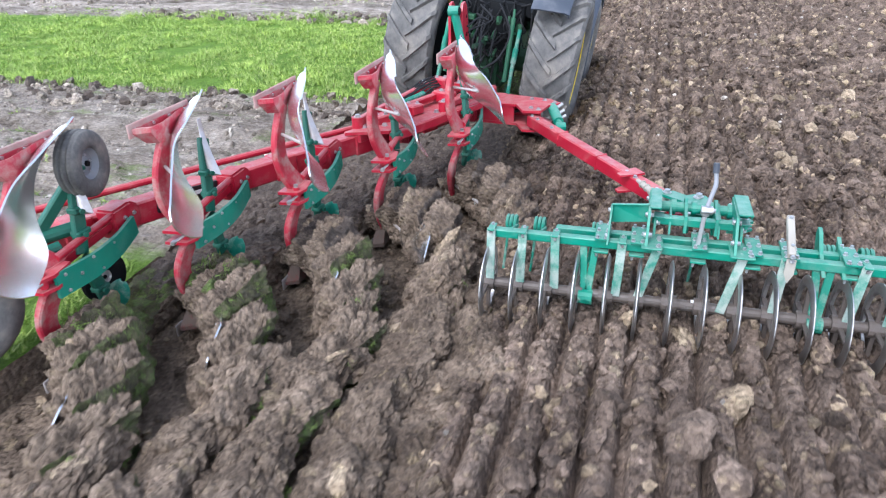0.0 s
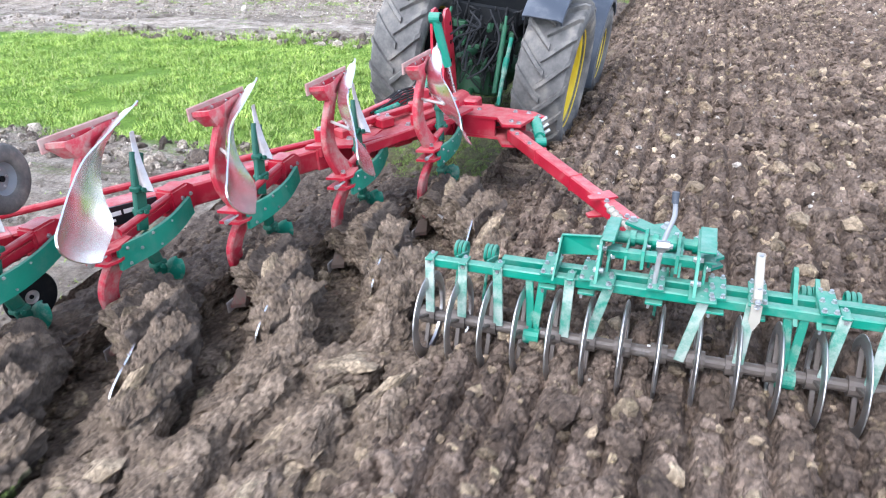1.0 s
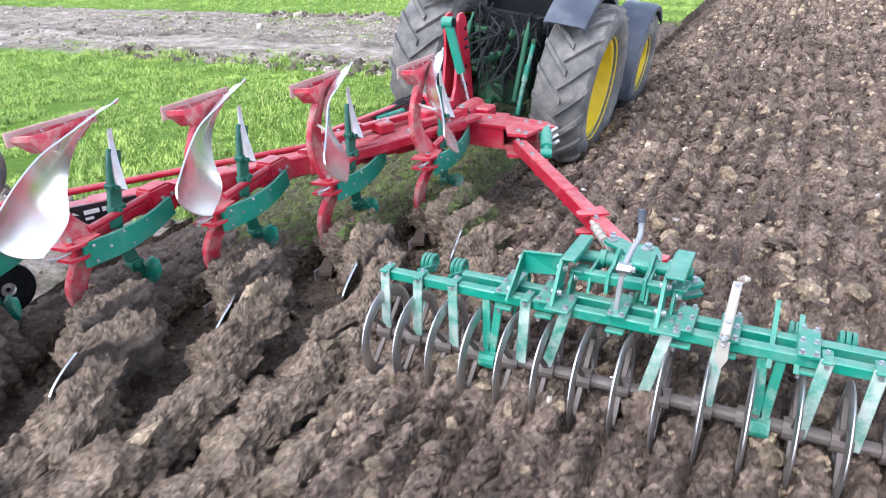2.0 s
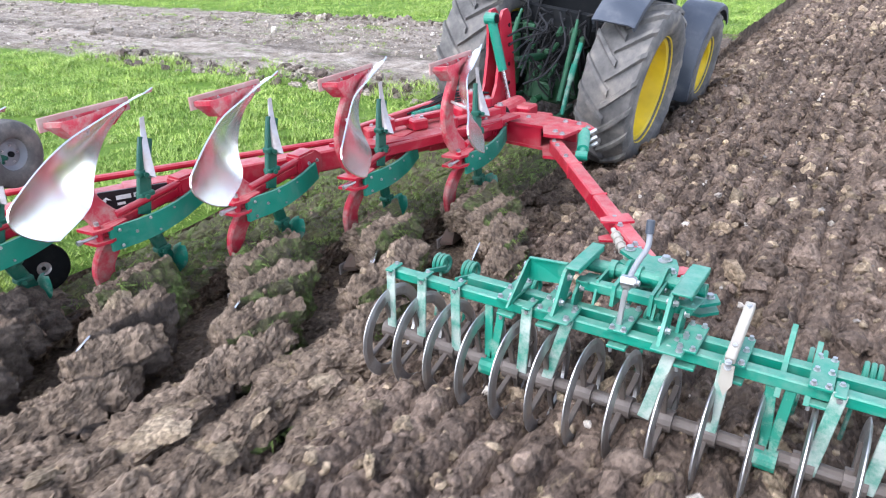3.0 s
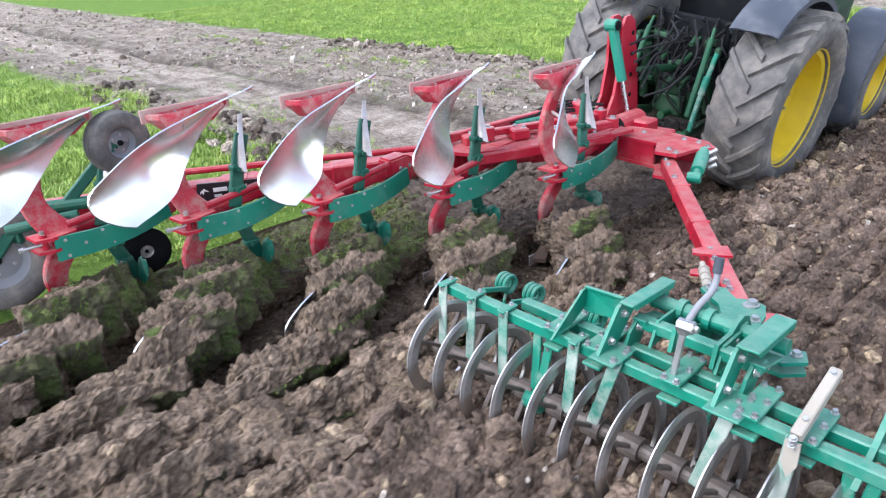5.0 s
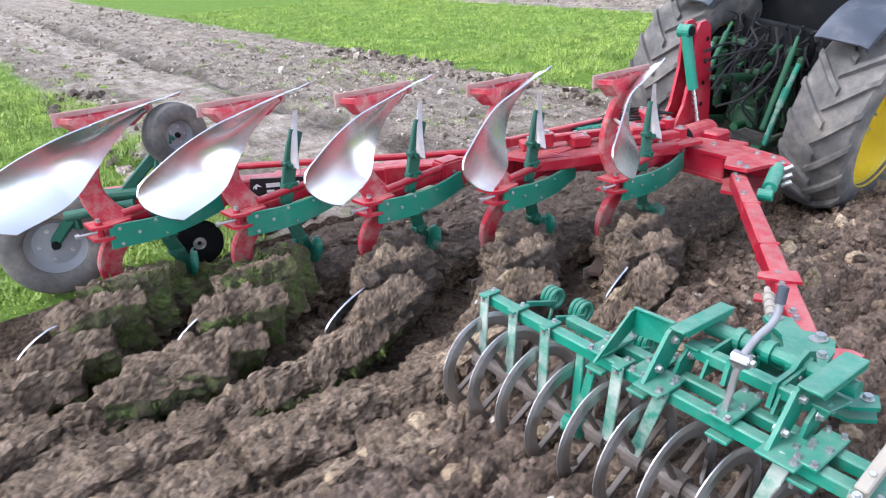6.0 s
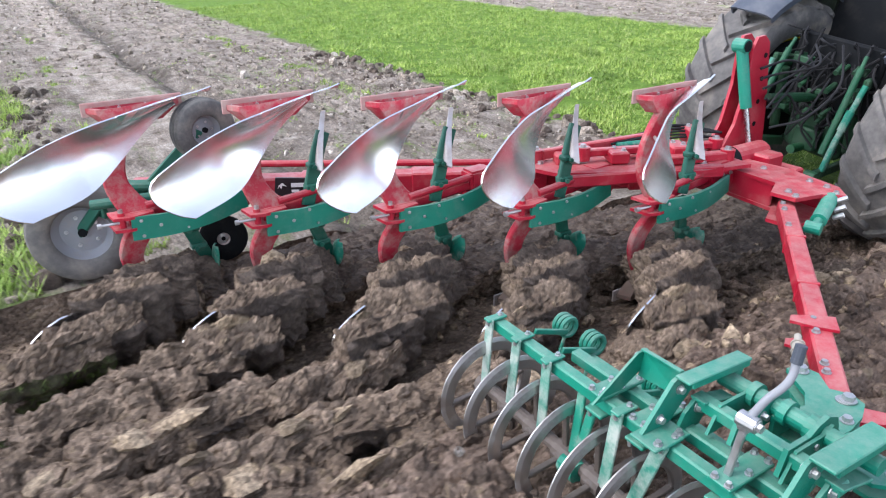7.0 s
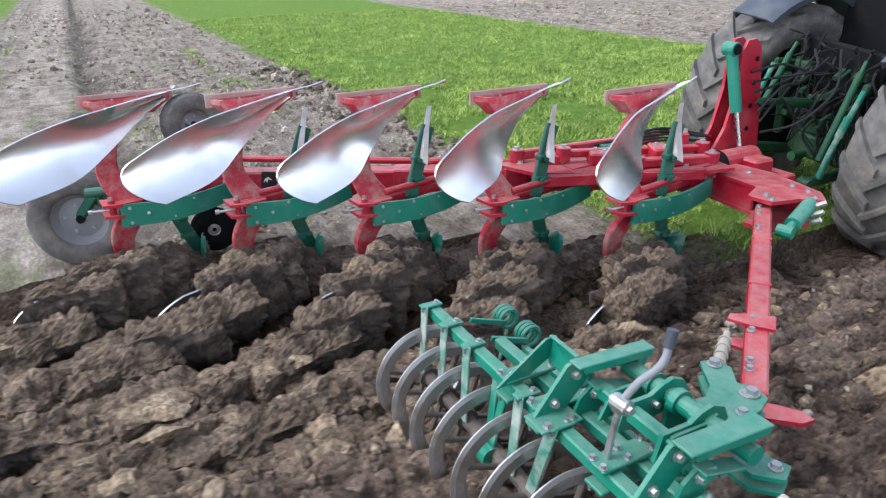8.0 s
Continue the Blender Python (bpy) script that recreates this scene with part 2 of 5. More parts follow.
def rubber(name, dust):
    m, nt, b = nodes_of(name, 0.85)
    col = ramp(nt, noise_tex(nt, 3.5, 8, 0.7), [(0.3, (0.055, 0.053, 0.050)), (0.5, (0.125, 0.119, 0.110)), (0.75, dust)])
    nt.links.new(col, b.inputs["Base Color"])
    bump(nt, b, noise_tex(nt, 50, 5, 0.7), 0.3, 0.01)
    return m


M_RUBBER = rubber("dusty_rubber", (0.27, 0.24, 0.20))
M_SIDEWALL = rubber("dust-caked_rubber", (0.36, 0.31, 0.245))
M_HOSE = paint("hose_rubber", (0.007, 0.007, 0.008), 0.3, 0.85, 6.0, wear=(0.03, 0.028, 0.025))


# ---- building helpers ----
def thing(name, label, category, m=None, group="", kind=""):
    ob = new(name)
    if m is not None:
        ob.matrix_world = m
    return tagged(ob, label, category, group, kind)


def part(name, bm, material, parent, label="", smooth=False):
    """Links a bmesh as one mesh object under a thing or a part."""
    me = bpy.data.meshes.new(name)
    bmesh.ops.recalc_face_normals(bm, faces=bm.faces[:])
    bm.to_mesh(me)
    bm.free()
    for mat in material if isinstance(material, (list, tuple)) else [material]:
        me.materials.append(mat)
    if smooth:
        me.shade_smooth()
        me.set_sharp_from_angle(angle=radians(38))
    ob = new(name, me)
    ob.parent = parent
    if label:
        ob["label"] = label
    return ob


def box(bm, c, size, rot=None, bev=0.006):
    """A box with softened edges; rot: a 3x3 matrix."""
    m = Matrix.Translation(c) @ (rot.to_4x4() if rot else Matrix()) @ Matrix.Diagonal((*size, 1))
    made = bmesh.ops.create_cube(bm, size=1, matrix=m)
    if bev:
        vs = made["verts"]
        es = {e for v in vs for e in v.link_edges}
        bmesh.ops.bevel(bm, geom=list(es), offset=min(bev, min(size) * 0.3), segments=1, affect="EDGES")
    return bm


def axes(d, up=(0, 0, 1)):
    """A turn whose y axis runs along d and whose z axis is as near to up as can be."""
    y = Vector(d).normalized()
    x = y.cross(Vector(up))
    if x.length < 1e-4:
        x = Vector((1, 0, 0))
    x.normalize()
    z = x.cross(y)
    return Matrix((x, y, z)).transposed()


def bar(bm, a, b, w, h, bev=0.008, up=(0, 0, 1)):
    """A square bar or flat from a to b, w wide and h high."""
    a, b = Vector(a), Vector(b)
    return box(bm, (a + b) / 2, (w, (b - a).length, h), axes(b - a, up), bev)


def rod(bm, a, b, r, seg=14, r2=None):
    a, b = Vector(a), Vector(b)
    rot = (b - a).to_track_quat("Z", "Y").to_matrix().to_4x4()
    bmesh.ops.create_cone(bm, cap_ends=True, segments=seg, radius1=r, radius2=r if r2 is None else r2, depth=(b - a).length, matrix=Matrix.Translation((a + b) / 2) @ rot)
    return bm


def smooth_line(points, n=6):
    """Catmull-Rom points through the given ones."""
    p = [Vector(q) for q in points]
    p = [2 * p[0] - p[1]] + p + [2 * p[-1] - p[-2]]
    out = []
    for i in range(1, len(p) - 2):
        for k in range(n):
            t = k / n
            out.append(0.5 * (2 * p[i] + (p[i + 1] - p[i - 1]) * t + (2 * p[i - 1] - 5 * p[i] + 4 * p[i + 1] - p[i + 2]) * t * t + (3 * p[i] - p[i - 1] - 3 * p[i + 1] + p[i + 2]) * t ** 3))
    return out + [p[-2]]


def sweep(bm, points, section, up=(0, 0, 1)):
    """Sweeps a closed section (x, z pairs; a function of 0..1 or a list) along points."""
    pts = [Vector(q) for q in points]
    rings = []
    for i, p in enumerate(pts):
        d = pts[min(i + 1, len(pts) - 1)] - pts[max(i - 1, 0)]
        r = axes(d, up)
        sec = section(i / (len(pts) - 1)) if callable(section) else section
        rings.append([bm.verts.new(p + r @ Vector((x, 0, z))) for x, z in sec])
    n = len(rings[0])
    for a, b in zip(rings, rings[1:]):
        for k in range(n):
            bm.faces.new((a[k], a[(k + 1) % n], b[(k + 1) % n], b[k]))
    bm.faces.new(rings[0])
    bm.faces.new(rings[-1])
    return bm


def circle(r, n=8):
    return [(r * math.cos(2 * math.pi * k / n), r * math.sin(2 * math.pi * k / n)) for k in range(n)]


def rect(w, h):
    c = min(w, h) * 0.2
    return [(-w / 2 + c, -h / 2), (w / 2 - c, -h / 2), (w / 2, -h / 2 + c), (w / 2, h / 2 - c), (w / 2 - c, h / 2), (-w / 2 + c, h / 2), (-w / 2, h / 2 - c), (-w / 2, -h / 2 + c)]


def plate(bm, outline, thick, m=None):
    """A flat plate: an outline in the x-y plane of m, thick along its z, with a chamfer."""
    m = m or Matrix()
    lo = [bm.verts.new(m @ Vector((x, y, -thick / 2))) for x, y in outline]
    hi = [bm.verts.new(m @ Vector((x, y, thick / 2))) for x, y in outline]
    bm.faces.new(lo)
    bm.faces.new(hi)
    n = len(lo)
    for k in range(n):
        bm.faces.new((lo[k], lo[(k + 1) % n], hi[(k + 1) % n], hi[k]))
    return bm


def lathe(bm, profile, n=32, m=None):
    """Turns a closed profile of (radius, x) about the x axis."""
    m = m or Matrix()
    rings = [[bm.verts.new(m @ Vector((x, r * math.cos(2 * math.pi * k / n), r * math.sin(2 * math.pi * k / n)))) for r, x in profile] for k in range(n)]
    c = len(profile)
    for k in range(n):
        a, b = rings[k], rings[(k + 1) % n]
        for j in range(c):
            bm.faces.new((a[j], a[(j + 1) % c], b[(j + 1) % c], b[j]))
    return bm


BOLT = []


def bolts(parent, places, d=(1, 0, 0), r=0.016, h=0.02):
    """Hexagon bolt heads on a part, each an object of its own on one shared mesh."""
    if not BOLT:
        bm = bmesh.new()
        bmesh.ops.create_cone(bm, cap_ends=True, segments=6, radius1=1, radius2=0.94, depth=1, matrix=Matrix.Translation((0, 0, 0.4)))
        bmesh.ops.create_cone(bm, cap_ends=True, segments=10, radius1=1.35, radius2=1.35, depth=0.2, matrix=Matrix.Translation((0, 0, 0.0)))
        me = bpy.data.meshes.new("bolt")
        bm.to_mesh(me)
        bm.free()
        me.materials.append(M_ZINC)
        BOLT.append(me)
    turn = Vector(d).to_track_quat("Z", "Y").to_matrix().to_4x4()
    for p in places:
        ob = new("bolt", BOLT[0])
        ob.parent = parent
        ob.matrix_basis = parent.matrix_basis.inverted() @ Matrix.Translation(p) @ turn @ Matrix.Diagonal((r, r, h, 1))


# ---- lumps of soil ----
def lump_shape(seed, sub=1, squash=0.75):
    """Verts and faces of one angular clod of unit radius."""
    bm = bmesh.new()
    bmesh.ops.create_icosphere(bm, subdivisions=sub, radius=1)
    off = Vector((seed * 7.31, seed * 3.17, seed * 1.73))
    for v in bm.verts:
        n = v.co.normalized()
        k = 1 + 0.55 * noise.noise(n * 1.2 + off) + 0.30 * noise.noise(n * 2.9 + off) + 0.14 * noise.noise(n * 6 + off)
        v.co = n * k
        v.co.z *= squash
    bm.verts.index_update()
    out = np.array([v.co[:] for v in bm.verts]), np.array([[v.index for v in f.verts] for f in bm.faces])
    bm.free()
    return out


LUMPS = [lump_shape(k, 2) for k in range(10)]
LUMPS_SMALL = [lump_shape(k + 20, 1) for k in range(10)]
LUMPS_BIG = [lump_shape(k + 40, 2, 0.6) for k in range(10)]


def turns(rng, n):
    q = rng.normal(size=(n, 4))
    q /= np.linalg.norm(q, axis=1)[:, None]
    w, x, y, z = q.T
    return np.stack([np.stack([1 - 2 * (y * y + z * z), 2 * (x * y - z * w), 2 * (x * z + y * w)], -1),
                     np.stack([2 * (x * y + z * w), 1 - 2 * (x * x + z * z), 2 * (y * z - x * w)], -1),
                     np.stack([2 * (x * z - y * w), 2 * (y * z + x * w), 1 - 2 * (x * x + y * y)], -1)], 1)


def lumps_mesh(name, places, radii, rng, shapes, mats, pick):
    """One mesh of many clods. pick: the material's number for each clod."""
    vs, fs, mi, base = [], [], [], 0
    rot = turns(rng, len(places))
    kinds = rng.integers(0, len(shapes), len(places))
    for p, r, R, k, m in zip(places, radii, rot, kinds, pick):
        v, f = shapes[k]
        vs.append((v * (r * rng.uniform(0.65, 1.4, 3))) @ R.T + p)
        fs.append(f + base)
        mi.append(np.full(len(f), m))
        base += len(v)
    return mesh_from(name, np.concatenate(vs), np.concatenate(fs), mats, np.concatenate(mi))


def mesh_from(name, verts, faces, mats, index=None, smooth=False):
    me = bpy.data.meshes.new(name)
    n, k = faces.shape
    me.vertices.add(len(verts))
    me.vertices.foreach_set("co", np.ascontiguousarray(verts, dtype=np.float32).ravel())
    me.loops.add(n * k)
    me.loops.foreach_set("vertex_index", np.ascontiguousarray(faces, dtype=np.int32).ravel())
    me.polygons.add(n)
    me.polygons.foreach_set("loop_start", np.arange(0, n * k, k, dtype=np.int32))
    for mat in mats:
        me.materials.append(mat)
    if index is not None:
        me.polygons.foreach_set("material_index", np.ascontiguousarray(index, dtype=np.int32))
    me.polygons.foreach_set("use_smooth", np.full(n, smooth))
    me.update(calc_edges=True)
    return me


# ---- the plan ----
DEPTH = 0.27                 # ploughing depth
WIDTH = 0.478                # one furrow
BODY = [(-1.69 - 0.478 * i, 7.17 - 0.858 * i) for i in range(5)]   # foot of each body's leg, beside the first camera
LAND_EDGE = -1.62            # edge of the unploughed land at the tractor's furrow
TURF = ((-30.0, 5.2), (10.3, 17.2), (24.3, 35.3))


def turfy(x, y):
    w = 0.5 * noise.noise(Vector((x * 0.9, y * 0.9, 3.3)))
    return any(a + w < y < b + w for a, b in TURF)


def cut_x(i):
    """The middle of the slice that body i cuts."""
    return LAND_EDGE - WIDTH * (i + 0.5)


def cut_end(i):
    """How far the slices of body i reach; the land beyond stays whole."""
    return BODY[i][1] + 0.9 + SPEED * 8 + 0.4


# ---- the ground: one sheet ----
def fbm(P, octaves, scale, seed=0.0, gain=0.55):
    """Value noise on arrays of x, y."""
    x, y = P
    out, amp = np.zeros_like(x), 1.0
    for o in range(octaves):
        s = scale * 2 ** o
        xi, yi = x * s + seed + 17.3 * o, y * s + seed * 1.7 - 9.1 * o
        i, j = np.floor(xi).astype(np.int64), np.floor(yi).astype(np.int64)
        fx, fy = xi - i, yi - j
        fx, fy = fx * fx * (3 - 2 * fx), fy * fy * (3 - 2 * fy)

        def rnd(a, b):
            h = (a * 374761393 + b * 668265263) & 0x7FFFFFFF
            h = ((h ^ (h >> 13)) * 1274126177) & 0x7FFFFFFF
            return (h & 0xFFFF) / 32767.5 - 1
        v = rnd(i, j) * (1 - fx) * (1 - fy) + rnd(i + 1, j) * fx * (1 - fy) + rnd(i, j + 1) * (1 - fx) * fy + rnd(i + 1, j + 1) * fx * fy
        out += amp * v
        amp *= gain
    return out


def cells(P, scale, seed=0.0):
    """How far inside its cell each place lies (0 on the creases between clods), over arrays of x and y."""
    x, y = P[0] * scale, P[1] * scale
    i, j = np.floor(x).astype(np.int64), np.floor(y).astype(np.int64)
    d1, d2 = np.full(x.shape, 9.0), np.full(x.shape, 9.0)
    for a in (-1, 0, 1):
        for b in (-1, 0, 1):
            h = ((i + a) * 374761393 + (j + b) * 668265263 + int(seed * 7919)) & 0x7FFFFFFF
            h = ((h ^ (h >> 13)) * 1274126177) & 0x7FFFFFFF
            d = np.hypot(i + a + (h & 0xFF) / 255 - x, j + b + ((h >> 8) & 0xFF) / 255 - y)
            d2 = np.minimum(d2, np.maximum(d, d1))
            d1 = np.minimum(d1, d)
    return np.minimum(0.6, d2 - d1)


RING_X = [-0.94 + 0.215 * k for k in range(17)]


def ground_height(x, y):
    """Height and material (0 land, 1 ploughed, 2 furrow floor) over arrays of x and y."""
    P = (x, y)
    z = np.zeros_like(x)
    mat = np.zeros(x.shape, dtype=np.int32)
    turf = np.zeros(x.shape, dtype=bool)
    for a, b in TURF:
        turf |= (y > a) & (y < b)
    land = np.where(turf, 0.022 * fbm(P, 4, 1.2), 0.055 * fbm(P, 5, 1.1) + 0.09 * cells((x * 0.6 + 0.08 * fbm(P, 2, 4.0), y), 5.0, 3.0) * np.clip(0.5 + fbm(P, 2, 0.8, 12.0), 0.1, 1.3) * (1 - 0.9 * np.exp(-((y - 19.2) / 0.6) ** 4)))
    for yr in (20.2, 6.4, 8.2, 37.6, 39.4, 41.5):       # wheel tracks across the bare strips
        land -= 0.15 * np.exp(-((y - yr - 0.15 * fbm(P, 2, 0.3, 8.0)) / 0.22) ** 2)
    z += land
    furrow = (x > cut_x(4) - WIDTH / 2) & (x < LAND_EDGE)
    i = np.clip(np.floor((LAND_EDGE - x) / WIDTH), 0, 4).astype(int)
    done = furrow & (y < np.array([cut_end(k) for k in range(5)])[i])
    floor = -DEPTH - 0.01 + 0.018 * fbm(P, 4, 3.0, 5.0)
    z = np.where(done, floor, z)
    mat[done] = 2
    trench = (x >= LAND_EDGE) & (x < -1.28)
    z = np.where(trench, -DEPTH + 0.02 + 0.03 * fbm(P, 4, 2.5, 2.0), z)
    mat[trench] = 2
    right = x >= -1.28
    ridge = 0.065 * np.cos((x + 1.05 + 0.04 * fbm(P, 2, 0.8, 6.0)) * 2 * math.pi / 0.43)
    bent = (x + 0.04 * fbm(P, 2, 6.0, 3.0), y + 0.04 * fbm(P, 2, 6.0, 9.0))
    lumps = 0.055 * fbm(P, 5, 2.6, 1.0, 0.62) + 0.11 * cells(bent, 7.0) * (0.6 + 0.5 * fbm(P, 2, 1.7, 4.0)) + 0.05 * cells(bent, 15.0, 2.0) - 0.03
    plough = 0.0 + ridge * 0.75 + lumps * 1.15
    packed = (x > -1.0) & (x < 2.75)
    groove = sum(np.exp(-((x - rx - 0.012 * fbm((y, y * 0 + rx * 9), 2, 1.5)) / 0.036) ** 2) for rx in RING_X) * (x < 2.75)
    plough = np.where(packed, 0.155 + lumps * 0.9 - 0.13 * groove * np.interp(y, [4.8, 5.8, 11, 13], [1, 0.85, 0.7, 0.6]), plough)
    edge = np.clip((x + 1.28) / 0.62, 0, 1)
    z = np.where(right, (-DEPTH + 0.04) * (1 - edge) + plough * edge, z)
    mat[right] = 1
    return z, mat


def steps(*spans):
    out = []
    for a, b, d in spans:
        out += list(np.arange(a, b - d * 0.5, d))
    return np.array(out + [spans[-1][1]])


def build_ground():
    xs = steps((-600, -100, 50), (-100, -30, 5), (-30, -14, 0.35), (-14, -4.2, 0.09), (-4.2, 3.2, 0.034), (3.2, 9, 0.07), (9, 16, 0.2), (16, 60, 4), (60, 600, 60))
    ys = steps((-600, -60, 60), (-60, -4, 4), (-4, 1, 0.3), (1, 30, 0.045), (30, 45, 0.12), (45, 60, 0.6), (60, 160, 10), (160, 900, 74))
    X, Y = np.meshgrid(xs, ys, indexing="ij")
    Z, mat = ground_height(X, Y)
    nx, ny = X.shape
    v = np.stack([X, Y, Z], -1).reshape(-1, 3)
    idx = np.arange(nx * ny).reshape(nx, ny)
    f = np.stack([idx[:-1, :-1], idx[1:, :-1], idx[1:, 1:], idx[:-1, 1:]], -1).reshape(-1, 4)
    step_face = (mat[:-1, :-1] != mat[1:, :-1]) | (mat[:-1, :-1] != mat[:-1, 1:])
    fm = np.where(step_face, 2, mat[:-1, :-1])
    me = mesh_from("ground", v, f, [M_LAND, M_SOIL, M_FRESH], fm.reshape(-1), smooth=False)
    return tagged(new("ground", me), "field of turf strips, grey stubble and brown ploughed clay", "field", kind="structure")


build_ground()


def scatter_clods():
    """Loose clods on the ploughed land, one mesh for each stretch."""
    rng = np.random.default_rng(4)
    for name, label, x0, x1, y0, y1, per, r0, spread, shapes, mats, share in (
        ("clods", "loose brown clods on the packed ploughed soil", -1.15, 3.3, 1.0, 9.0, 440, 0.021, 0.55, LUMPS_SMALL, (M_SOIL, M_DRY, M_STONE), (0.876, 0.12, 0.004)),
        ("clods", "loose brown clods on the rough ploughed soil", -1.15, 3.3, 9.0, 27.5, 190, 0.024, 0.6, LUMPS_SMALL, (M_SOIL, M_DRY, M_STONE), (0.76, 0.21, 0.03)),
        ("clods", "brown clods over the ploughed field", 3.3, 13.0, 4.0, 44.0, 40, 0.036, 0.5, LUMPS_SMALL, (M_SOIL, M_DRY, M_STONE), (0.70, 0.25, 0.05)),
        ("clods", "brown clods far along the ploughed field", -1.1, 3.3, 27.5, 46.0, 50, 0.034, 0.5, LUMPS_SMALL, (M_SOIL, M_DRY, M_STONE), (0.68, 0.27, 0.05)),
        ("clods", "brown clods in the open furrow", -1.62, -0.9, 1.0, 30.0, 120, 0.028, 0.6, LUMPS_SMALL, (M_SOIL, M_FRESH), (0.6, 0.4)),
        ("crumbs", "grey lumps of dry soil far over the bare stubble", -40.0, -14.0, 17.4, 24.2, 9, 0.03, 0.5, LUMPS_SMALL, (M_CRUMB, M_STONE), (0.94, 0.06)),
        ("crumbs", "grey lumps of dry soil far over the bare stubble", -30.0, -4.1, 35.6, 45.0, 9, 0.03, 0.5, LUMPS_SMALL, (M_CRUMB, M_STONE), (0.94, 0.06)),
        ("crumbs", "grey crumbs of dry soil on the bare stubble", -14.0, -4.1, 5.4, 10.2, 40, 0.018, 0.5, LUMPS_SMALL, (M_CRUMB, M_STONE), (0.9, 0.1)),
        ("sods", "dark rough sods along the edge of the turf", -14.0, -4.1, 16.9, 18.0, 30, 0.05, 0.45, LUMPS, (M_CRUMB, M_BARE), (0.5, 0.5)),
        ("sods", "dark rough sods along the edge of the turf", -14.0, -4.1, 9.4, 10.4, 30, 0.05, 0.45, LUMPS, (M_CRUMB, M_BARE), (0.5, 0.5)),
        ("sods", "dark rough sods along the edge of the turf", -14.0, -4.1, 23.4, 24.5, 24, 0.05, 0.45, LUMPS, (M_CRUMB, M_BARE), (0.5, 0.5)),
        ("crumbs", "grey crumbs of dry soil on the bare stubble", -16.0, -4.1, 20.4, 24.2, 55, 0.018, 0.5, LUMPS_SMALL, (M_CRUMB, M_STONE), (0.9, 0.1)),
    ):
        n = int(per * (x1 - x0) * (y1 - y0))
        x, y = rng.uniform(x0, x1, n), rng.uniform(y0, y1, n)
        r = np.clip(r0 * np.exp(rng.normal(0, spread, n)), 0.01, 0.12)
        if x1 > 0 and x0 < 0:
            off = np.min([np.abs(x - rx) for rx in RING_X], axis=0)
            keep = (off > 0.03 + r * 0.6) | (rng.random(n) < np.where(y > 5.5, 0.3, 0.0)) | (x < -1.0) | (x > 2.7)
            x, y, r = x[keep], y[keep], r[keep]
            n = len(x)
        z, _ = ground_height(x, y)
        pick = rng.choice(len(mats), n, p=share)
        r = np.where(pick == 2, np.minimum(r * 0.7, 0.035), r)
        me = lumps_mesh(name, np.stack([x, y, z + r * 0.15], -1), r, rng, shapes, list(mats), pick)
        tagged(new(name, me), label, "soil", kind="stuff")
    n = 4600
    x, y = rng.uniform(cut_x(4) - WIDTH / 2 + 0.04, LAND_EDGE - 0.02, n), rng.uniform(1.3, 24.0, n)
    r = np.clip(0.024 * np.exp(rng.normal(0, 0.5, n)), 0.01, 0.06)
    me = lumps_mesh("crumbs", np.stack([x, y, -DEPTH + r * 0.2], -1), r, rng, LUMPS_SMALL, [M_FRESH, M_DRY], rng.choice(2, n, p=(0.85, 0.15)))
    tagged(new("crumbs", me), "crumbs of brown clay fallen on the furrow floor", "soil", kind="stuff")
    n = 620
    x, y = rng.uniform(-0.55, 3.2, n), rng.uniform(1, 27, n)
    r = np.interp(y, (8, 13), (1, 0.7)) * np.clip(0.062 * np.exp(rng.normal(0, 0.35, n)), 0.04, 0.13)
    z, _ = ground_height(x, y)
    me = lumps_mesh("large_clods", np.stack([x, y, z - r * 0.05], -1), r, rng, [lump_shape(k + 60, 3, 0.65) for k in range(8)], [M_SOIL, M_DRY], rng.choice(2, n, p=(0.88, 0.12)))
    tagged(new("large_clods", me), "large rounded lumps of brown clay", "soil", kind="stuff")


scatter_clods()


def blades(places, rng, height, count):
    """Verts and faces of tufts: each a few bent triangles."""
    n = len(places) * count
    base = np.repeat(places, count, 0) + np.concatenate([rng.normal(0, 0.022, (n, 2)), np.zeros((n, 1))], 1)
    a = rng.uniform(0, 2 * math.pi, n)
    lean = rng.uniform(0.3, 1.5, n)
    h = height * rng.uniform(0.5, 1.2, n) * np.clip(1.0 + 0.6 * fbm((base[:, 0], base[:, 1]), 3, 2.2, 5.0), 0.45, 1.9)
    w = rng.uniform(0.004, 0.009, n)
    side = np.stack([-np.sin(a) * w, np.cos(a) * w, np.zeros(n)], -1)
    tip = base + np.stack([np.cos(a) * lean * h, np.sin(a) * lean * h, h], -1)
    v = np.stack([base - side, base + side, tip], 1).reshape(-1, 3)
    return v, np.arange(n * 3).reshape(-1, 3)


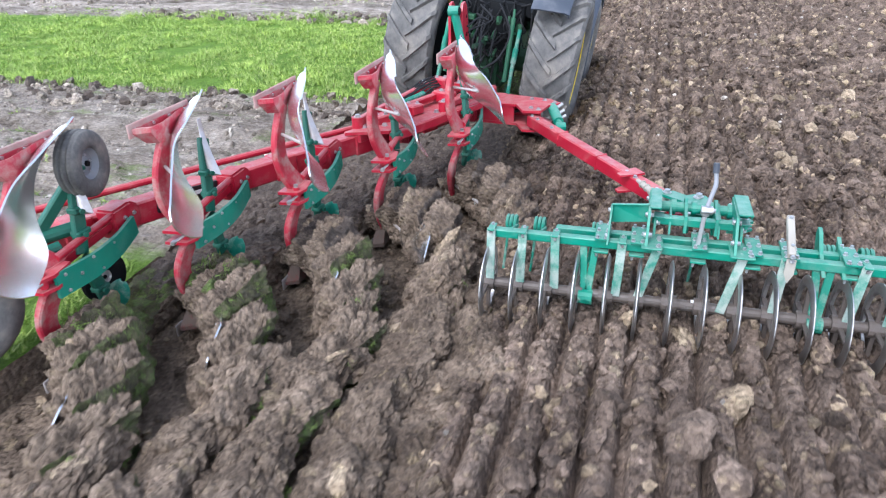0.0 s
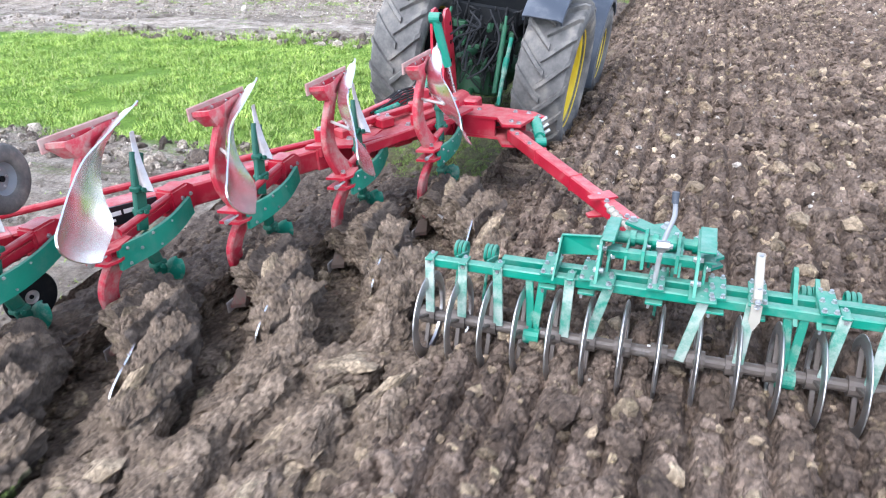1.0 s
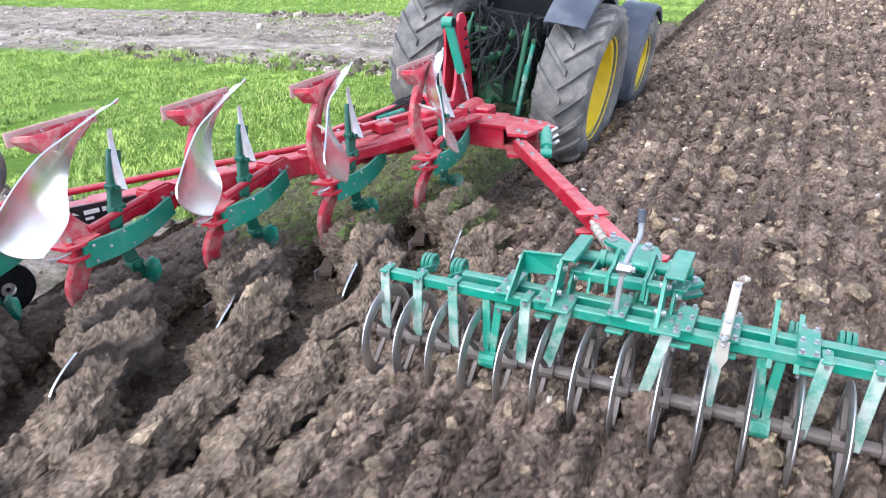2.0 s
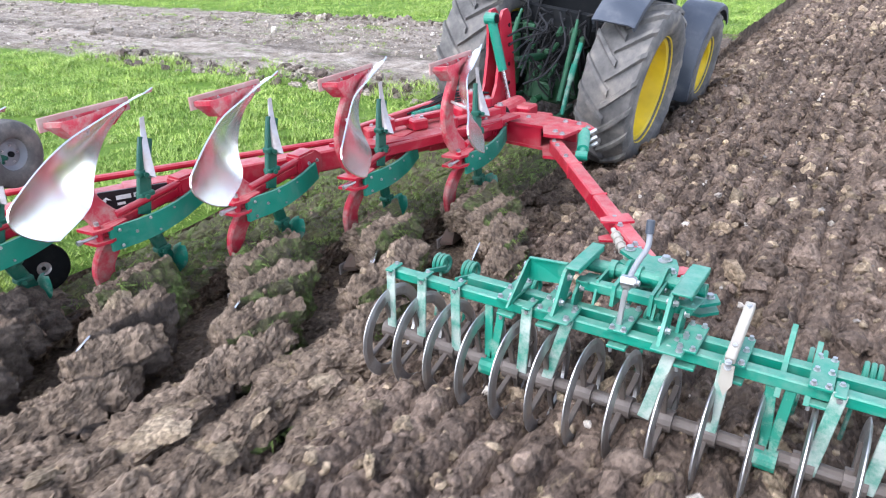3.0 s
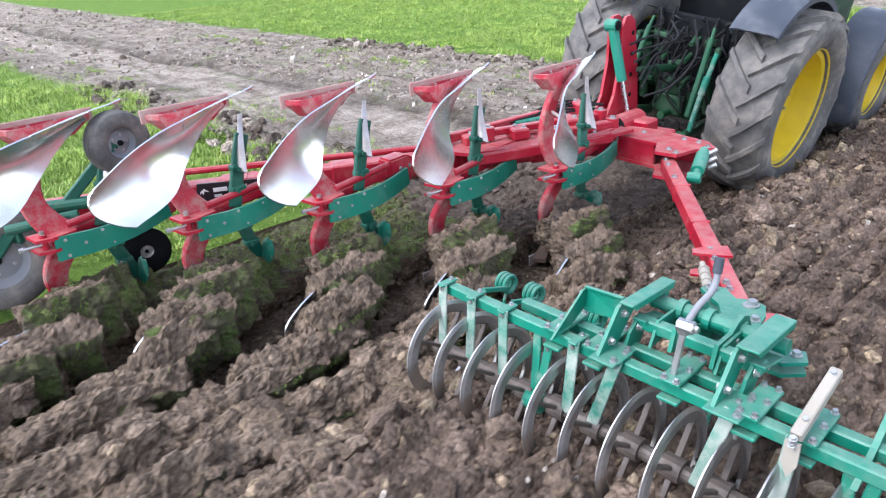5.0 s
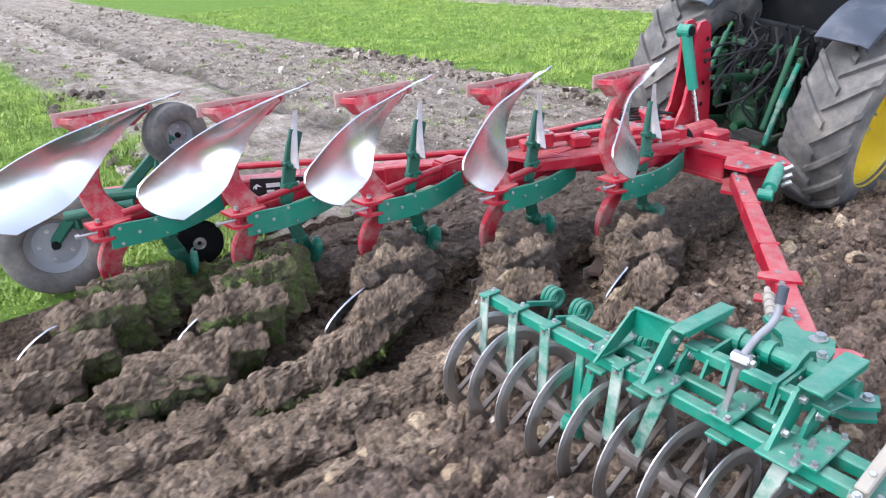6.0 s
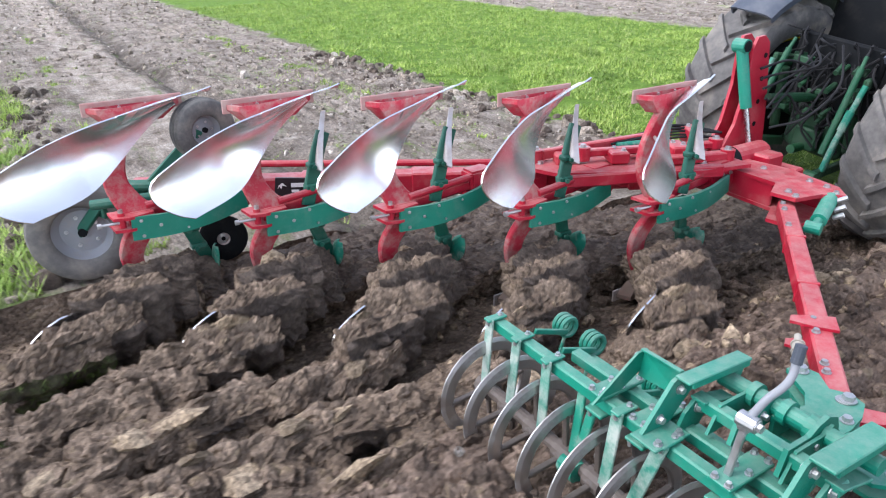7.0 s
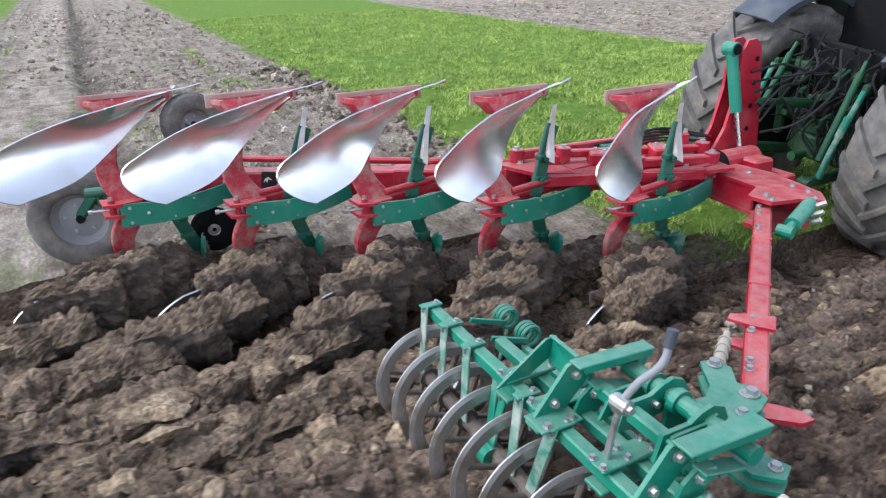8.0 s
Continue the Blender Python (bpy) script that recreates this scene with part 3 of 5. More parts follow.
def build_grass():
    rng = np.random.default_rng(9)
    for x0, x1, y0, y1, per, h in ((-9, -4.05, 1.0, 5.2, 260, 0.075), (-15, -4.05, 10.3, 17.2, 270, 0.075), (-26, -15, 10.3, 17.2, 90, 0.085),
                                   (-12, -1.65, 24.3, 35.3, 200, 0.08), (-30, -12, 24.3, 35.3, 80, 0.09), (-16, -4.05, 17.2, 24.3, 45, 0.05), (-14, -4.05, 5.2, 10.3, 45, 0.05), (-14, -4.05, 35.3, 40, 40, 0.06), (-24, -4.05, 18.15, 18.45, 420, 0.07), (-20, -4.05, 22.6, 23.0, 300, 0.065), (-14, -4.05, 16.9, 17.6, 220, 0.13), (-14, -4.05, 10.1, 10.6, 120, 0.11)):
        n = int(per * (x1 - x0) * (y1 - y0))
        x, y = rng.uniform(x0, x1, n), rng.uniform(y0, y1, n)
        keep = fbm((x, y), 4, 1.3, 7.0) > (0.5 if per in (45, 40) else 0.0 if y1 - y0 < 0.45 else -0.75)
        keep &= (y > y0 + 0.25 * fbm((x, x * 0 + 1), 3, 1.5)) & (y < y1 - 0.15 + 0.3 * fbm((x, x * 0 + 5), 3, 1.5))
        furrow = x > cut_x(4) - WIDTH / 2
        i = np.clip(np.floor((LAND_EDGE - x) / WIDTH), 0, 4).astype(int)
        keep &= ~(furrow & (y < np.array([cut_end(k) for k in range(5)])[i]))
        x, y = x[keep], y[keep]
        z, _ = ground_height(x, y)
        v, f = blades(np.stack([x, y, z - 0.005], -1), rng, h, 4)
        tagged(new("grass", mesh_from("grass", v, f, [M_BLADE])), "short bright green grass of the unploughed strips", "grass", kind="stuff")


build_grass()


# ---- the plough ----
H0 = 0.62                    # level of the beam, about which the turning plough is alike above and below
plough = thing("reversible_plough", "red and green five-furrow reversible plough with polished mouldboards", "plough")


def board_point(u, v):
    """A place on a mouldboard beside its leg: u from the point to the tail, v from the cutting edge to the shin; third: distance from the beam's level."""
    a = smooth_line([(-0.22, 0.70, 0.870), (-0.07, 0.40, 0.862), (0.05, 0.10, 0.825), (0.17, -0.20, 0.785), (0.36, -0.51, 0.725), (0.53, -0.79, 0.63)], 8)
    b = smooth_line([(-0.215, 0.66, 0.862), (-0.19, 0.42, 0.77), (-0.13, 0.20, 0.63), (0.04, -0.02, 0.48), (0.34, -0.27, 0.375), (0.57, -0.62, 0.33)], 8)
    k = u * (len(a) - 1)
    i = min(int(k), len(a) - 2)
    pa, pb = a[i].lerp(a[i + 1], k - i), b[i].lerp(b[i + 1], k - i)
    hollow = 0.06 * math.sin(math.pi * v) * (0.35 + 0.65 * math.sin(math.pi * min(1, u * 1.1)))
    tail = 0.13 * math.sin(math.pi * v) ** 0.7 * max(0, u - 0.6) ** 2 * 6.25
    return pa.lerp(pb, v) + Vector((-0.75, -0.45, 0.1)) * hollow + Vector((0.3, -0.95, 0)) * tail


def plough_body(ox, oy, s, i):
    """The parts of one plough body; s: +1 the idle one above the beam, -1 the working one in the soil."""
    def at(x, y, h):
        return Vector((ox + x, oy + y, H0 + s * h))

    bm = bmesh.new()
    nu, nv = 30, 10
    grid = [[bm.verts.new(at(*board_point(0.16 + 0.84 * u / nu, v / nv))) for v in range(nv + 1)] for u in range(nu + 1)]
    for u in range(nu):
        for v in range(nv):
            bm.faces.new((grid[u][v], grid[u + 1][v], grid[u + 1][v + 1], grid[u][v + 1]))
    bmesh.ops.recalc_face_normals(bm, faces=bm.faces[:])
    bmesh.ops.solidify(bm, geom=bm.faces[:], thickness=0.011)
    board = part("mouldboard", bm, M_BOARD, plough, "polished steel mouldboard" if s > 0 else "soil-scoured steel mouldboard", True)
    bolts(board, [at(*board_point(0.16 + 0.84 * u, v)) for u, v in ((0.35, 0.75), (0.5, 0.8), (0.62, 0.5), (0.9, 0.85))], (0.8, 0.5, 0.1), 0.010, 0.006)
    # share: a steel blade along the cutting edge, ending in a narrow point
    bm = bmesh.new()
    n = 9
    top = [at(*board_point(0.46 * k / n, 0.0)) for k in range(n + 1)]
    low = [at(*board_point(0.46 * k / n, 0.42 if k else 0.6)) for k in range(n + 1)]
    tip = at(-0.235, 0.745, 0.885)
    top[0], low[0] = tip, tip + Vector((0, -0.02, -0.03 * s))
    out = Vector((0.013, 0.008, -0.002 * s))
    top, low = [p + out for p in top], [p + out for p in low]
    back = Vector((-0.012, -0.004, 0.004 * s))
    for k in range(n):
        q = [bm.verts.new(p) for p in (top[k], top[k + 1], low[k + 1], low[k])]
        r = [bm.verts.new(p + back) for p in (top[k], top[k + 1], low[k + 1], low[k])]
        bm.faces.new(q)
        bm.faces.new(r[::-1])
        for j in range(4):
            bm.faces.new((q[j], q[(j + 1) % 4], r[(j + 1) % 4], r[j]))
    bmesh.ops.remove_doubles(bm, verts=bm.verts[:], dist=0.0005)
    part("share", bm, M_BOARD if s > 0 else M_SHARE, plough, "scoured steel share with a narrow point")
    # frog: the red casting behind the share, and the sole plate over it
    bm = bmesh.new()
    tri = [(-0.20, -0.14), (-0.205, 0.50), (-0.18, 0.36), (-0.095, 0.06), (-0.095, -0.08)]
    lo = [bm.verts.new(at(x * 0.8 - 0.03, y * 0.62 + 0.05, 0.70)) for x, y in tri]
    mid = [bm.verts.new(at(x, y, 0.80)) for x, y in tri]
    hi = [bm.verts.new(at(x, y, 0.835)) for x, y in tri]
    dip = [bm.verts.new(at(x * 0.86 - 0.02, y * 0.86 + 0.02, 0.835)) for x, y in tri]
    well = [bm.verts.new(at(x * 0.8 - 0.025, y * 0.8 + 0.03, 0.79)) for x, y in tri]
    for a, b in ((lo, mid), (mid, hi), (hi, dip), (dip, well)):
        for k in range(5):
            bm.faces.new((a[k], a[(k + 1) % 5], b[(k + 1) % 5], b[k]))
    bm.faces.new(lo)
    bm.faces.new(well)
    part("frog", bm, M_REDWORN if s > 0 else M_REDMUD, plough, "red casting worn at the edges" if s > 0 else "casting caked with soil")
    bm = bmesh.new()
    a, b = at(-0.212, -0.17, 0.82), at(-0.212, 0.52, 0.82)
    box(bm, (a + b) / 2, (0.016, 0.69, 0.10))
    side = part("landside", bm, M_DUSTRED if s > 0 else M_SHARE, plough)
    bolts(side, [at(-0.20, -0.1 + 0.18 * k, 0.82) for k in range(4)], (1, 0, 0), 0.013, 0.02)
    # leg: a curved flat that hooks forward to the frog
    line = smooth_line([at(-0.04, 0.09, 0.02), at(-0.08, 0.0, 0.14), at(-0.115, -0.055, 0.28), at(-0.135, -0.04, 0.43), at(-0.14, 0.02, 0.58), at(-0.13, 0.10, 0.74)], 5)
    bm = sweep(bmesh.new(), line, lambda t: rect(0.055, 0.21 - 0.10 * t), up=(0, 1, 0.2))
    part("leg", bm, M_REDWORN, plough, "curved red leg scuffed by soil", True)
    # a stay between leg and mouldboard
    bm = rod(bmesh.new(), at(-0.11, 0.0, 0.52), at(*board_point(0.72, 0.55)), 0.013, 8)
    part("stay", bm, M_SHARE, plough)
    # skimmer: stem with a clamp, and a small bent board
    line = smooth_line([at(-0.07, 0.34, 0.02), at(-0.09, 0.40, 0.2), at(-0.13, 0.48, 0.40), at(-0.16, 0.55, 0.55)], 4)
    bm = sweep(bmesh.new(), line, rect(0.045, 0.105), up=(0, 1, 0.2))
    for k in (0.16, 0.32):
        box(bm, at(-0.08 - 0.1 * (k - 0.1), 0.385 + 0.25 * (k - 0.1), k), (0.085, 0.125, 0.045), bev=0.01)
        rod(bm, at(-0.02 - 0.1 * (k - 0.1), 0.36 + 0.25 * (k - 0.1), k), at(0.0 - 0.1 * (k - 0.1), 0.355 + 0.25 * (k - 0.1), k), 0.018, 8)
    stem = part("skimmer_stem", bm, M_STEMGREEN, plough, "dark green skimmer stem")
    bm = bmesh.new()
    g = []
    for a in range(13):
        u = a / 12
        if s > 0:                                # pointed blade of the idle side
            w = 0.08 + 0.92 * u ** 1.5 if u < 0.9 else 0.86 * math.sqrt(max(0.01, 1 - ((u - 0.9) / 0.1) ** 2))
            row = [at(-0.195 + 0.055 * u + 0.20 * w * v, 0.60 - 0.13 * u - 0.04 * w * v - 0.04 * math.sin(math.pi * v), 0.70 - 0.38 * u - 0.06 * v * u) for v in (0, 0.2, 0.4, 0.6, 0.8, 1)]
        else:                                    # leaf-shaped blade of the working side, seen from its back
            w = math.sin(math.pi * (0.04 + 0.92 * u ** 1.3)) ** 0.7
            row = [at(-0.15 + 0.16 * u + 0.085 * w * v, 0.52 + 0.02 * u + 0.02 * v * v, 0.60 - 0.29 * u + 0.03 * w * v) for v in (-1, -0.6, -0.2, 0.2, 0.6, 1)]
        g.append([bm.verts.new(p) for p in row])
    for a in range(12):
        for c in range(5):
            bm.faces.new((g[a][c], g[a + 1][c], g[a + 1][c + 1], g[a][c + 1]))
    bmesh.ops.recalc_face_normals(bm, faces=bm.faces[:])
    bmesh.ops.solidify(bm, geom=bm.faces[:], thickness=0.008)
    part("skimmer", bm, M_SHARE if s > 0 else M_GREENWORN, plough, "small bright skimmer blade" if s > 0 else "green-backed skimmer blade", True)


def build_plough():
    for i, (ox, oy) in enumerate(BODY):
        for s in (1, -1):
            plough_body(ox, oy, s, i)
        # leaf spring pack of the automatic release: a tall thin band
        bm = bmesh.new()

        def h_(t):
            return 0.092 - 0.016 * t
        line = smooth_line([(ox + 0.045, oy - 0.03, H0 - 0.02), (ox + 0.055, oy + 0.28, H0 - 0.035), (ox + 0.04, oy + 0.56, H0 - 0.015), (ox - 0.02, oy + 0.84, H0 + 0.025)], 5)
        sweep(bm, line, lambda t: [(-0.014, -h_(t)), (0.014, -h_(t)), (0.014, h_(t)), (-0.014, h_(t))])
        spring = part("leaf_spring", bm, M_GREEN, plough, "green steel leaf spring pack")
        bolts(spring, [(ox + 0.070 - 0.02 * max(0, dy - 0.3) / 0.28, oy + dy, H0 + 0.06 * k - 0.025) for k, dy in ((1, 0.04), (1, 0.30), (1, 0.52), (-1, 0.04), (-1, 0.36), (0, 0.17))], (1, 0, 0), 0.010, 0.012)
        # release pivot: red clevis with a bolt that sticks out behind
        bm = bmesh.new()
        for s in (1, -1):
            plate(bm, [(-0.11, -0.14), (0.06, -0.12), (0.09, -0.02), (0.05, 0.16), (-0.10, 0.16)], 0.022, pose(ox - 0.02, oy - 0.02, H0 + s * 0.045 + 0.02))
        box(bm, (ox - 0.05, oy + 0.06, H0 + 0.02), (0.10, 0.18, 0.12), bev=0.015)
        rod(bm, (ox + 0.0, oy - 0.08, H0 - 0.05), (ox + 0.0, oy - 0.08, H0 + 0.10), 0.026, 10)
        clevis = part("clevis", bm, M_RED, plough)
        bm = rod(bmesh.new(), (ox + 0.0, oy - 0.08, H0 + 0.10), (ox + 0.0, oy - 0.08, H0 + 0.125), 0.018, 6)
        rod(bm, (ox + 0.01, oy - 0.24, H0 + 0.03), (ox + 0.01, oy - 0.1, H0 + 0.03), 0.011, 8)
        rod(bm, (ox + 0.01, oy - 0.25, H0 + 0.03), (ox + 0.01, oy - 0.22, H0 + 0.03), 0.02, 6)
        part("pivot_bolt", bm, M_ZINC, clevis)
        # arm from the leg forward to the head casting on the beam
        bm = bmesh.new()
        bar(bm, (ox - 0.10, oy + 0.05, H0 + 0.02), (ox - 0.12, oy + 0.74, H0 + 0.08), 0.07, 0.08, 0.012)
        rod(bm, (ox - 0.04, oy + 0.10, H0 + 0.11), (ox - 0.09, oy + 0.74, H0 + 0.15), 0.028, 10)
        part("release_arm", bm, M_RED, plough)
        bm = bmesh.new()
        outline = [(-0.16, -0.10), (0.05, -0.12), (0.13, -0.04), (0.13, 0.08), (0.04, 0.14), (-0.16, 0.13)]
        plate(bm, outline, 0.17, pose(ox - 0.13, oy + 0.84, H0 + 0.06, 90, 0, 90))
        bmesh.ops.bevel(bm, geom=bm.edges[:], offset=0.018, segments=2, affect="EDGES")
        bar(bm, (ox - 0.15, oy + 0.84, H0 + 0.02), (ox - 0.55, oy + 0.72, H0 + 0.02), 0.17, 0.17, 0.015)
        head = part("head_casting", bm, M_RED, plough)
        bolts(head, [(ox - 0.045, oy + 0.84 + dy, H0 + dz) for dy, dz in ((-0.05, 0.1), (0.05, 0.1), (0.0, -0.02))], (1, 0, 0), 0.014, 0.016)
    # main beam: square tube with a lighter steering rod beside it
    f, r = Vector((-1.95, 8.02, H0 + 0.05)), Vector((-1.69 - 0.478 * 4 - 0.62, 7.17 - 0.858 * 4 + 0.1, H0 + 0.05))
    bm = bar(bmesh.new(), f, r, 0.17, 0.19, 0.015)
    beam = part("beam", bm, M_RED, plough, "red square main beam")
    for k in range(5):
        part("beam_bracket", box(bmesh.new(), f.lerp(r, 0.12 + 0.19 * k), (0.20, 0.22, 0.21), axes(r - f), 0.012), M_RED, beam)
    bm = rod(bmesh.new(), f + Vector((-0.20, -0.3, 0.10)), r + Vector((-0.16, 0.5, 0.10)), 0.03, 10)
    part("steering_rod", bm, M_RED, plough, "long red steering rod")
    # black name panel on the beam, its print drawn as plain shapes
    d = (f - r).normalized()
    side = axes(d)
    c = r.lerp(f, 0.30) + side @ Vector((0.088, 0, 0.035))
    mp = Matrix.Translation(c) @ side.to_4x4() @ pose(0.012, 0, 0, 0, 90, 0)
    bm = plate(bmesh.new(), [(-0.075, -0.25), (0.06, -0.27), (0.085, -0.20), (0.085, 0.24), (-0.055, 0.26)], 0.02, mp)
    panel = part("name_panel", bm, M_BLACK, plough, "black panel with white print")
    bm = bmesh.new()
    for y0, y1, z0 in ((-0.13, -0.02, -0.01), (0.0, 0.14, -0.01)):
        bar(bm, mp @ Vector((z0, y0, 0.013)), mp @ Vector((z0, y1, 0.013)), 0.004, 0.034, 0)
    bar(bm, mp @ Vector((0.04, -0.13, 0.013)), mp @ Vector((0.04, -0.07, 0.013)), 0.004, 0.022, 0)
    plate(bm, [(-0.03, -0.20), (0.0, -0.165), (-0.01, -0.20), (0.02, -0.21), (0.0, -0.225), (0.02, -0.24), (-0.01, -0.23)], 0.006, mp @ pose(0, 0, 0.012))
    part("print", bm, M_WHITE, panel)
    # front frame: parallel arms and a broad plate behind the headstock
    bm = bmesh.new()
    plate(bm, [(-2.72, 6.55), (-2.32, 6.70), (-1.72, 7.70), (-1.62, 8.15), (-2.20, 8.25), (-2.45, 7.60)], 0.03, pose(0, 0, H0 + 0.17))
    for x0, y0, x1, y1 in ((-2.62, 6.6, -2.16, 8.1), (-2.3, 6.7, -1.70, 7.9)):
        bar(bm, (x0, y0, H0 + 0.12), (x1, y1, H0 + 0.16), 0.08, 0.10, 0.012)
    front = part("front_frame", bm, M_RED, plough, "red welded front frame")
    bolts(front, [(x, y, H0 + 0.187) for x, y in ((-2.6, 6.75), (-2.42, 6.85), (-2.3, 7.3), (-2.05, 7.4), (-2.1, 7.9), (-1.85, 7.85))], (0, 0, 1), 0.024, 0.026)
    # links, blocks and hoses on the front frame
    for a_, b_, w_, h_ in (((-2.42, 7.05, H0 + 0.27), (-2.02, 8.20, H0 + 0.25), 0.07, 0.06), ((-2.66, 6.75, H0 + 0.24), (-2.36, 7.95, H0 + 0.30), 0.06, 0.08), ((-1.98, 7.45, H0 + 0.24), (-1.82, 8.10, H0 + 0.22), 0.09, 0.07)):
        link = part("frame_link", bar(bmesh.new(), a_, b_, w_, h_, 0.01), M_RED, plough, "red link bar of the front frame")
        for e in (a_, b_):
            part("link_eye", rod(bmesh.new(), Vector(e) - Vector((0, 0, 0.06)), Vector(e) + Vector((0, 0, 0.05)), 0.06, 16), M_RED, link)
        bolts(link, [Vector(e) + Vector((0, 0, 0.052)) for e in (a_, b_)], (0, 0, 1), 0.026, 0.024)
    for x, y, z, dx, dy, dz in ((-2.28, 7.30, 0.24, 0.20, 0.16, 0.10), (-2.06, 7.75, 0.26, 0.24, 0.14, 0.12), (-2.50, 6.95, 0.22, 0.14, 0.20, 0.09), (-2.22, 8.12, 0.30, 0.22, 0.12, 0.14)):
        block = part("frame_block", box(bmesh.new(), (x, y, H0 + z), (dx, dy, dz), Euler((0, 0, radians(-28))).to_matrix(), 0.014), M_RED, plough)
        bolts(block, [(x - 0.04, y, H0 + z + dz / 2), (x + 0.05, y + 0.02, H0 + z + dz / 2)], (0, 0, 1), 0.018, 0.022)
    part("memory_cylinder", rod(bmesh.new(), (-2.40, 7.42, H0 + 0.27), (-2.30, 7.74, H0 + 0.28), 0.03, 14), M_GREENWORN, plough, "small green hydraulic cylinder")
    part("shaft_sleeve", rod(bmesh.new(), (-1.95, 8.10, H0 + 0.1), (-1.95, 8.34, H0 + 0.1), 0.122, 20), M_DARK, plough, "dark greasy shaft sleeve", True)
    for k in range(5):
        pts = [(-2.12 - 0.03 * k, 8.40, H0 + 0.30), (-2.26 - 0.03 * k, 8.02, H0 + 0.34 + 0.02 * (k % 3)), (-2.38 - 0.02 * k, 7.70, H0 + 0.31), (-2.42 - 0.03 * k, 7.40, H0 + 0.26 + 0.02 * (k % 2))]
        part("hose", sweep(bmesh.new(), smooth_line(pts, 6), circle(0.011, 6)), M_HOSE, plough, "", True)
    # headstock: cross shaft, tower plates, turning cylinder
    bm = bmesh.new()
    rod(bm, (-1.95, 7.95, H0 + 0.1), (-1.95, 8.75, H0 + 0.1), 0.115, 18)
    box(bm, (-1.95, 8.62, H0 + 0.04), (0.50, 0.22, 0.24), bev=0.02)
    bar(bm, (-2.55, 8.85, H0 - 0.04), (-1.60, 8.85, H0 - 0.04), 0.12, 0.12, 0.015)
    part("headstock", bm, M_RED, plough, "red headstock casting")
    bm = bmesh.new()
    for x in (-2.24, -2.10):
        plate(bm, [(8.36, H0 + 0.10), (8.40, H0 + 0.02), (8.98, H0 + 0.02), (8.92, 1.15), (8.82, 1.66), (8.75, 1.72), (8.66, 1.71), (8.61, 1.62), (8.60, 1.30), (8.52, 0.98), (8.42, 0.82)], 0.03,
              Matrix(((0, 0, 1, x), (1, 0, 0, 0), (0, 1, 0, 0), (0, 0, 0, 1))))
    tower = part("tower", bm, M_RED, plough, "tall red headstock tower plates")
    for z in (0.95, 1.15, 1.35, 1.55):
        part("tower_pin", rod(bmesh.new(), (-2.26, 8.79, z), (-2.08, 8.79, z), 0.022, 10), M_DARK, tower)
    bm = rod(bmesh.new(), (-2.17, 8.56, 1.64), (-2.06, 8.60, 1.12), 0.05, 18)
    rod(bm, (-2.23, 8.56, 1.64), (-2.11, 8.56, 1.64), 0.06, 14)
    cyl = part("turning_cylinder", bm, M_GREEN, plough, "green hydraulic turning cylinder", False)
    part("piston_rod", rod(bmesh.new(), (-2.065, 8.60, 1.14), (-1.985, 8.64, 0.74), 0.024, 14), M_CHROME, cyl, "bright piston rod", True)
    part("end_cap", rod(bmesh.new(), (-2.11, 8.56, 1.64), (-2.10, 8.56, 1.64), 0.045, 14), M_DARK, cyl)
    # cross frame to the packer arm
    bm = bmesh.new()
    plate(bm, [(-1.90, 8.42), (-1.50, 8.47), (-1.00, 8.36), (-0.86, 8.22), (-0.98, 8.10), (-1.03, 7.86), (-1.22, 7.84), (-1.33, 8.06), (-1.90, 8.10)], 0.028, pose(0, 0, H0 + 0.11))
    plate(bm, [(-1.90, 8.40), (-1.50, 8.45), (-1.05, 8.34), (-0.95, 8.22), (-1.03, 7.86), (-1.22, 7.84), (-1.33, 8.06), (-1.90, 8.12)], 0.028, pose(0, 0, H0 - 0.10))
    bar(bm, (-1.88, 8.14, H0 + 0.005), (-1.36, 8.09, H0 + 0.005), 0.03, 0.2, 0.006)
    bar(bm, (-1.88, 8.40, H0 + 0.005), (-1.10, 8.36, H0 + 0.005), 0.03, 0.2, 0.006)
    cross = part("cross_frame", bm, M_RED, plough, "red plates carrying the packer arm")
    bolts(cross, [(x, y, H0 + 0.127) for x, y in ((-1.2, 8.3), (-1.05, 8.28), (-0.93, 8.2), (-1.15, 7.95), (-1.06, 7.9), (-1.6, 8.3))], (0, 0, 1), 0.02, 0.02)
    bm = rod(bmesh.new(), (-0.83, 7.85, H0 + 0.02), (-0.95, 8.18, H0 + 0.08), 0.055, 18)
    rod(bm, (-0.79, 7.735, H0 + 0.005), (-0.83, 7.85, H0 + 0.02), 0.030, 12)
    rod(bm, (-0.845, 7.72, H0 + 0.005), (-0.745, 7.75, H0 + 0.005), 0.045, 14)
    cyl = part("arm_cylinder", bm, M_GREEN, plough, "green hydraulic cylinder of the packer arm")
    bm = bmesh.new()
    for k, z in enumerate((0.08, 0.03, -0.01)):
        rod(bm, (-0.90 + 0.03 * k, 8.16 - 0.05 * k, H0 + z), (-0.84 + 0.03 * k, 8.20 - 0.06 * k, H0 + 0.04 + z), 0.019, 8)
    part("fitting", bm, M_ZINC, cyl)
    # packer arm
    a, b = Vector((-1.14, 7.93, H0 + 0.0)), Vector((0.385, 6.035, H0 - 0.07))
    bm = bar(bmesh.new(), a, b, 0.112, 0.13, 0.012)
    for k in (0.27, 0.55):
        box(bm, a.lerp(b, k), (0.124, 0.022, 0.144), axes(b - a), 0.005)
    arm = part("packer_arm", bm, M_RED, plough, "long red swinging packer arm")
    q = axes(b - a)
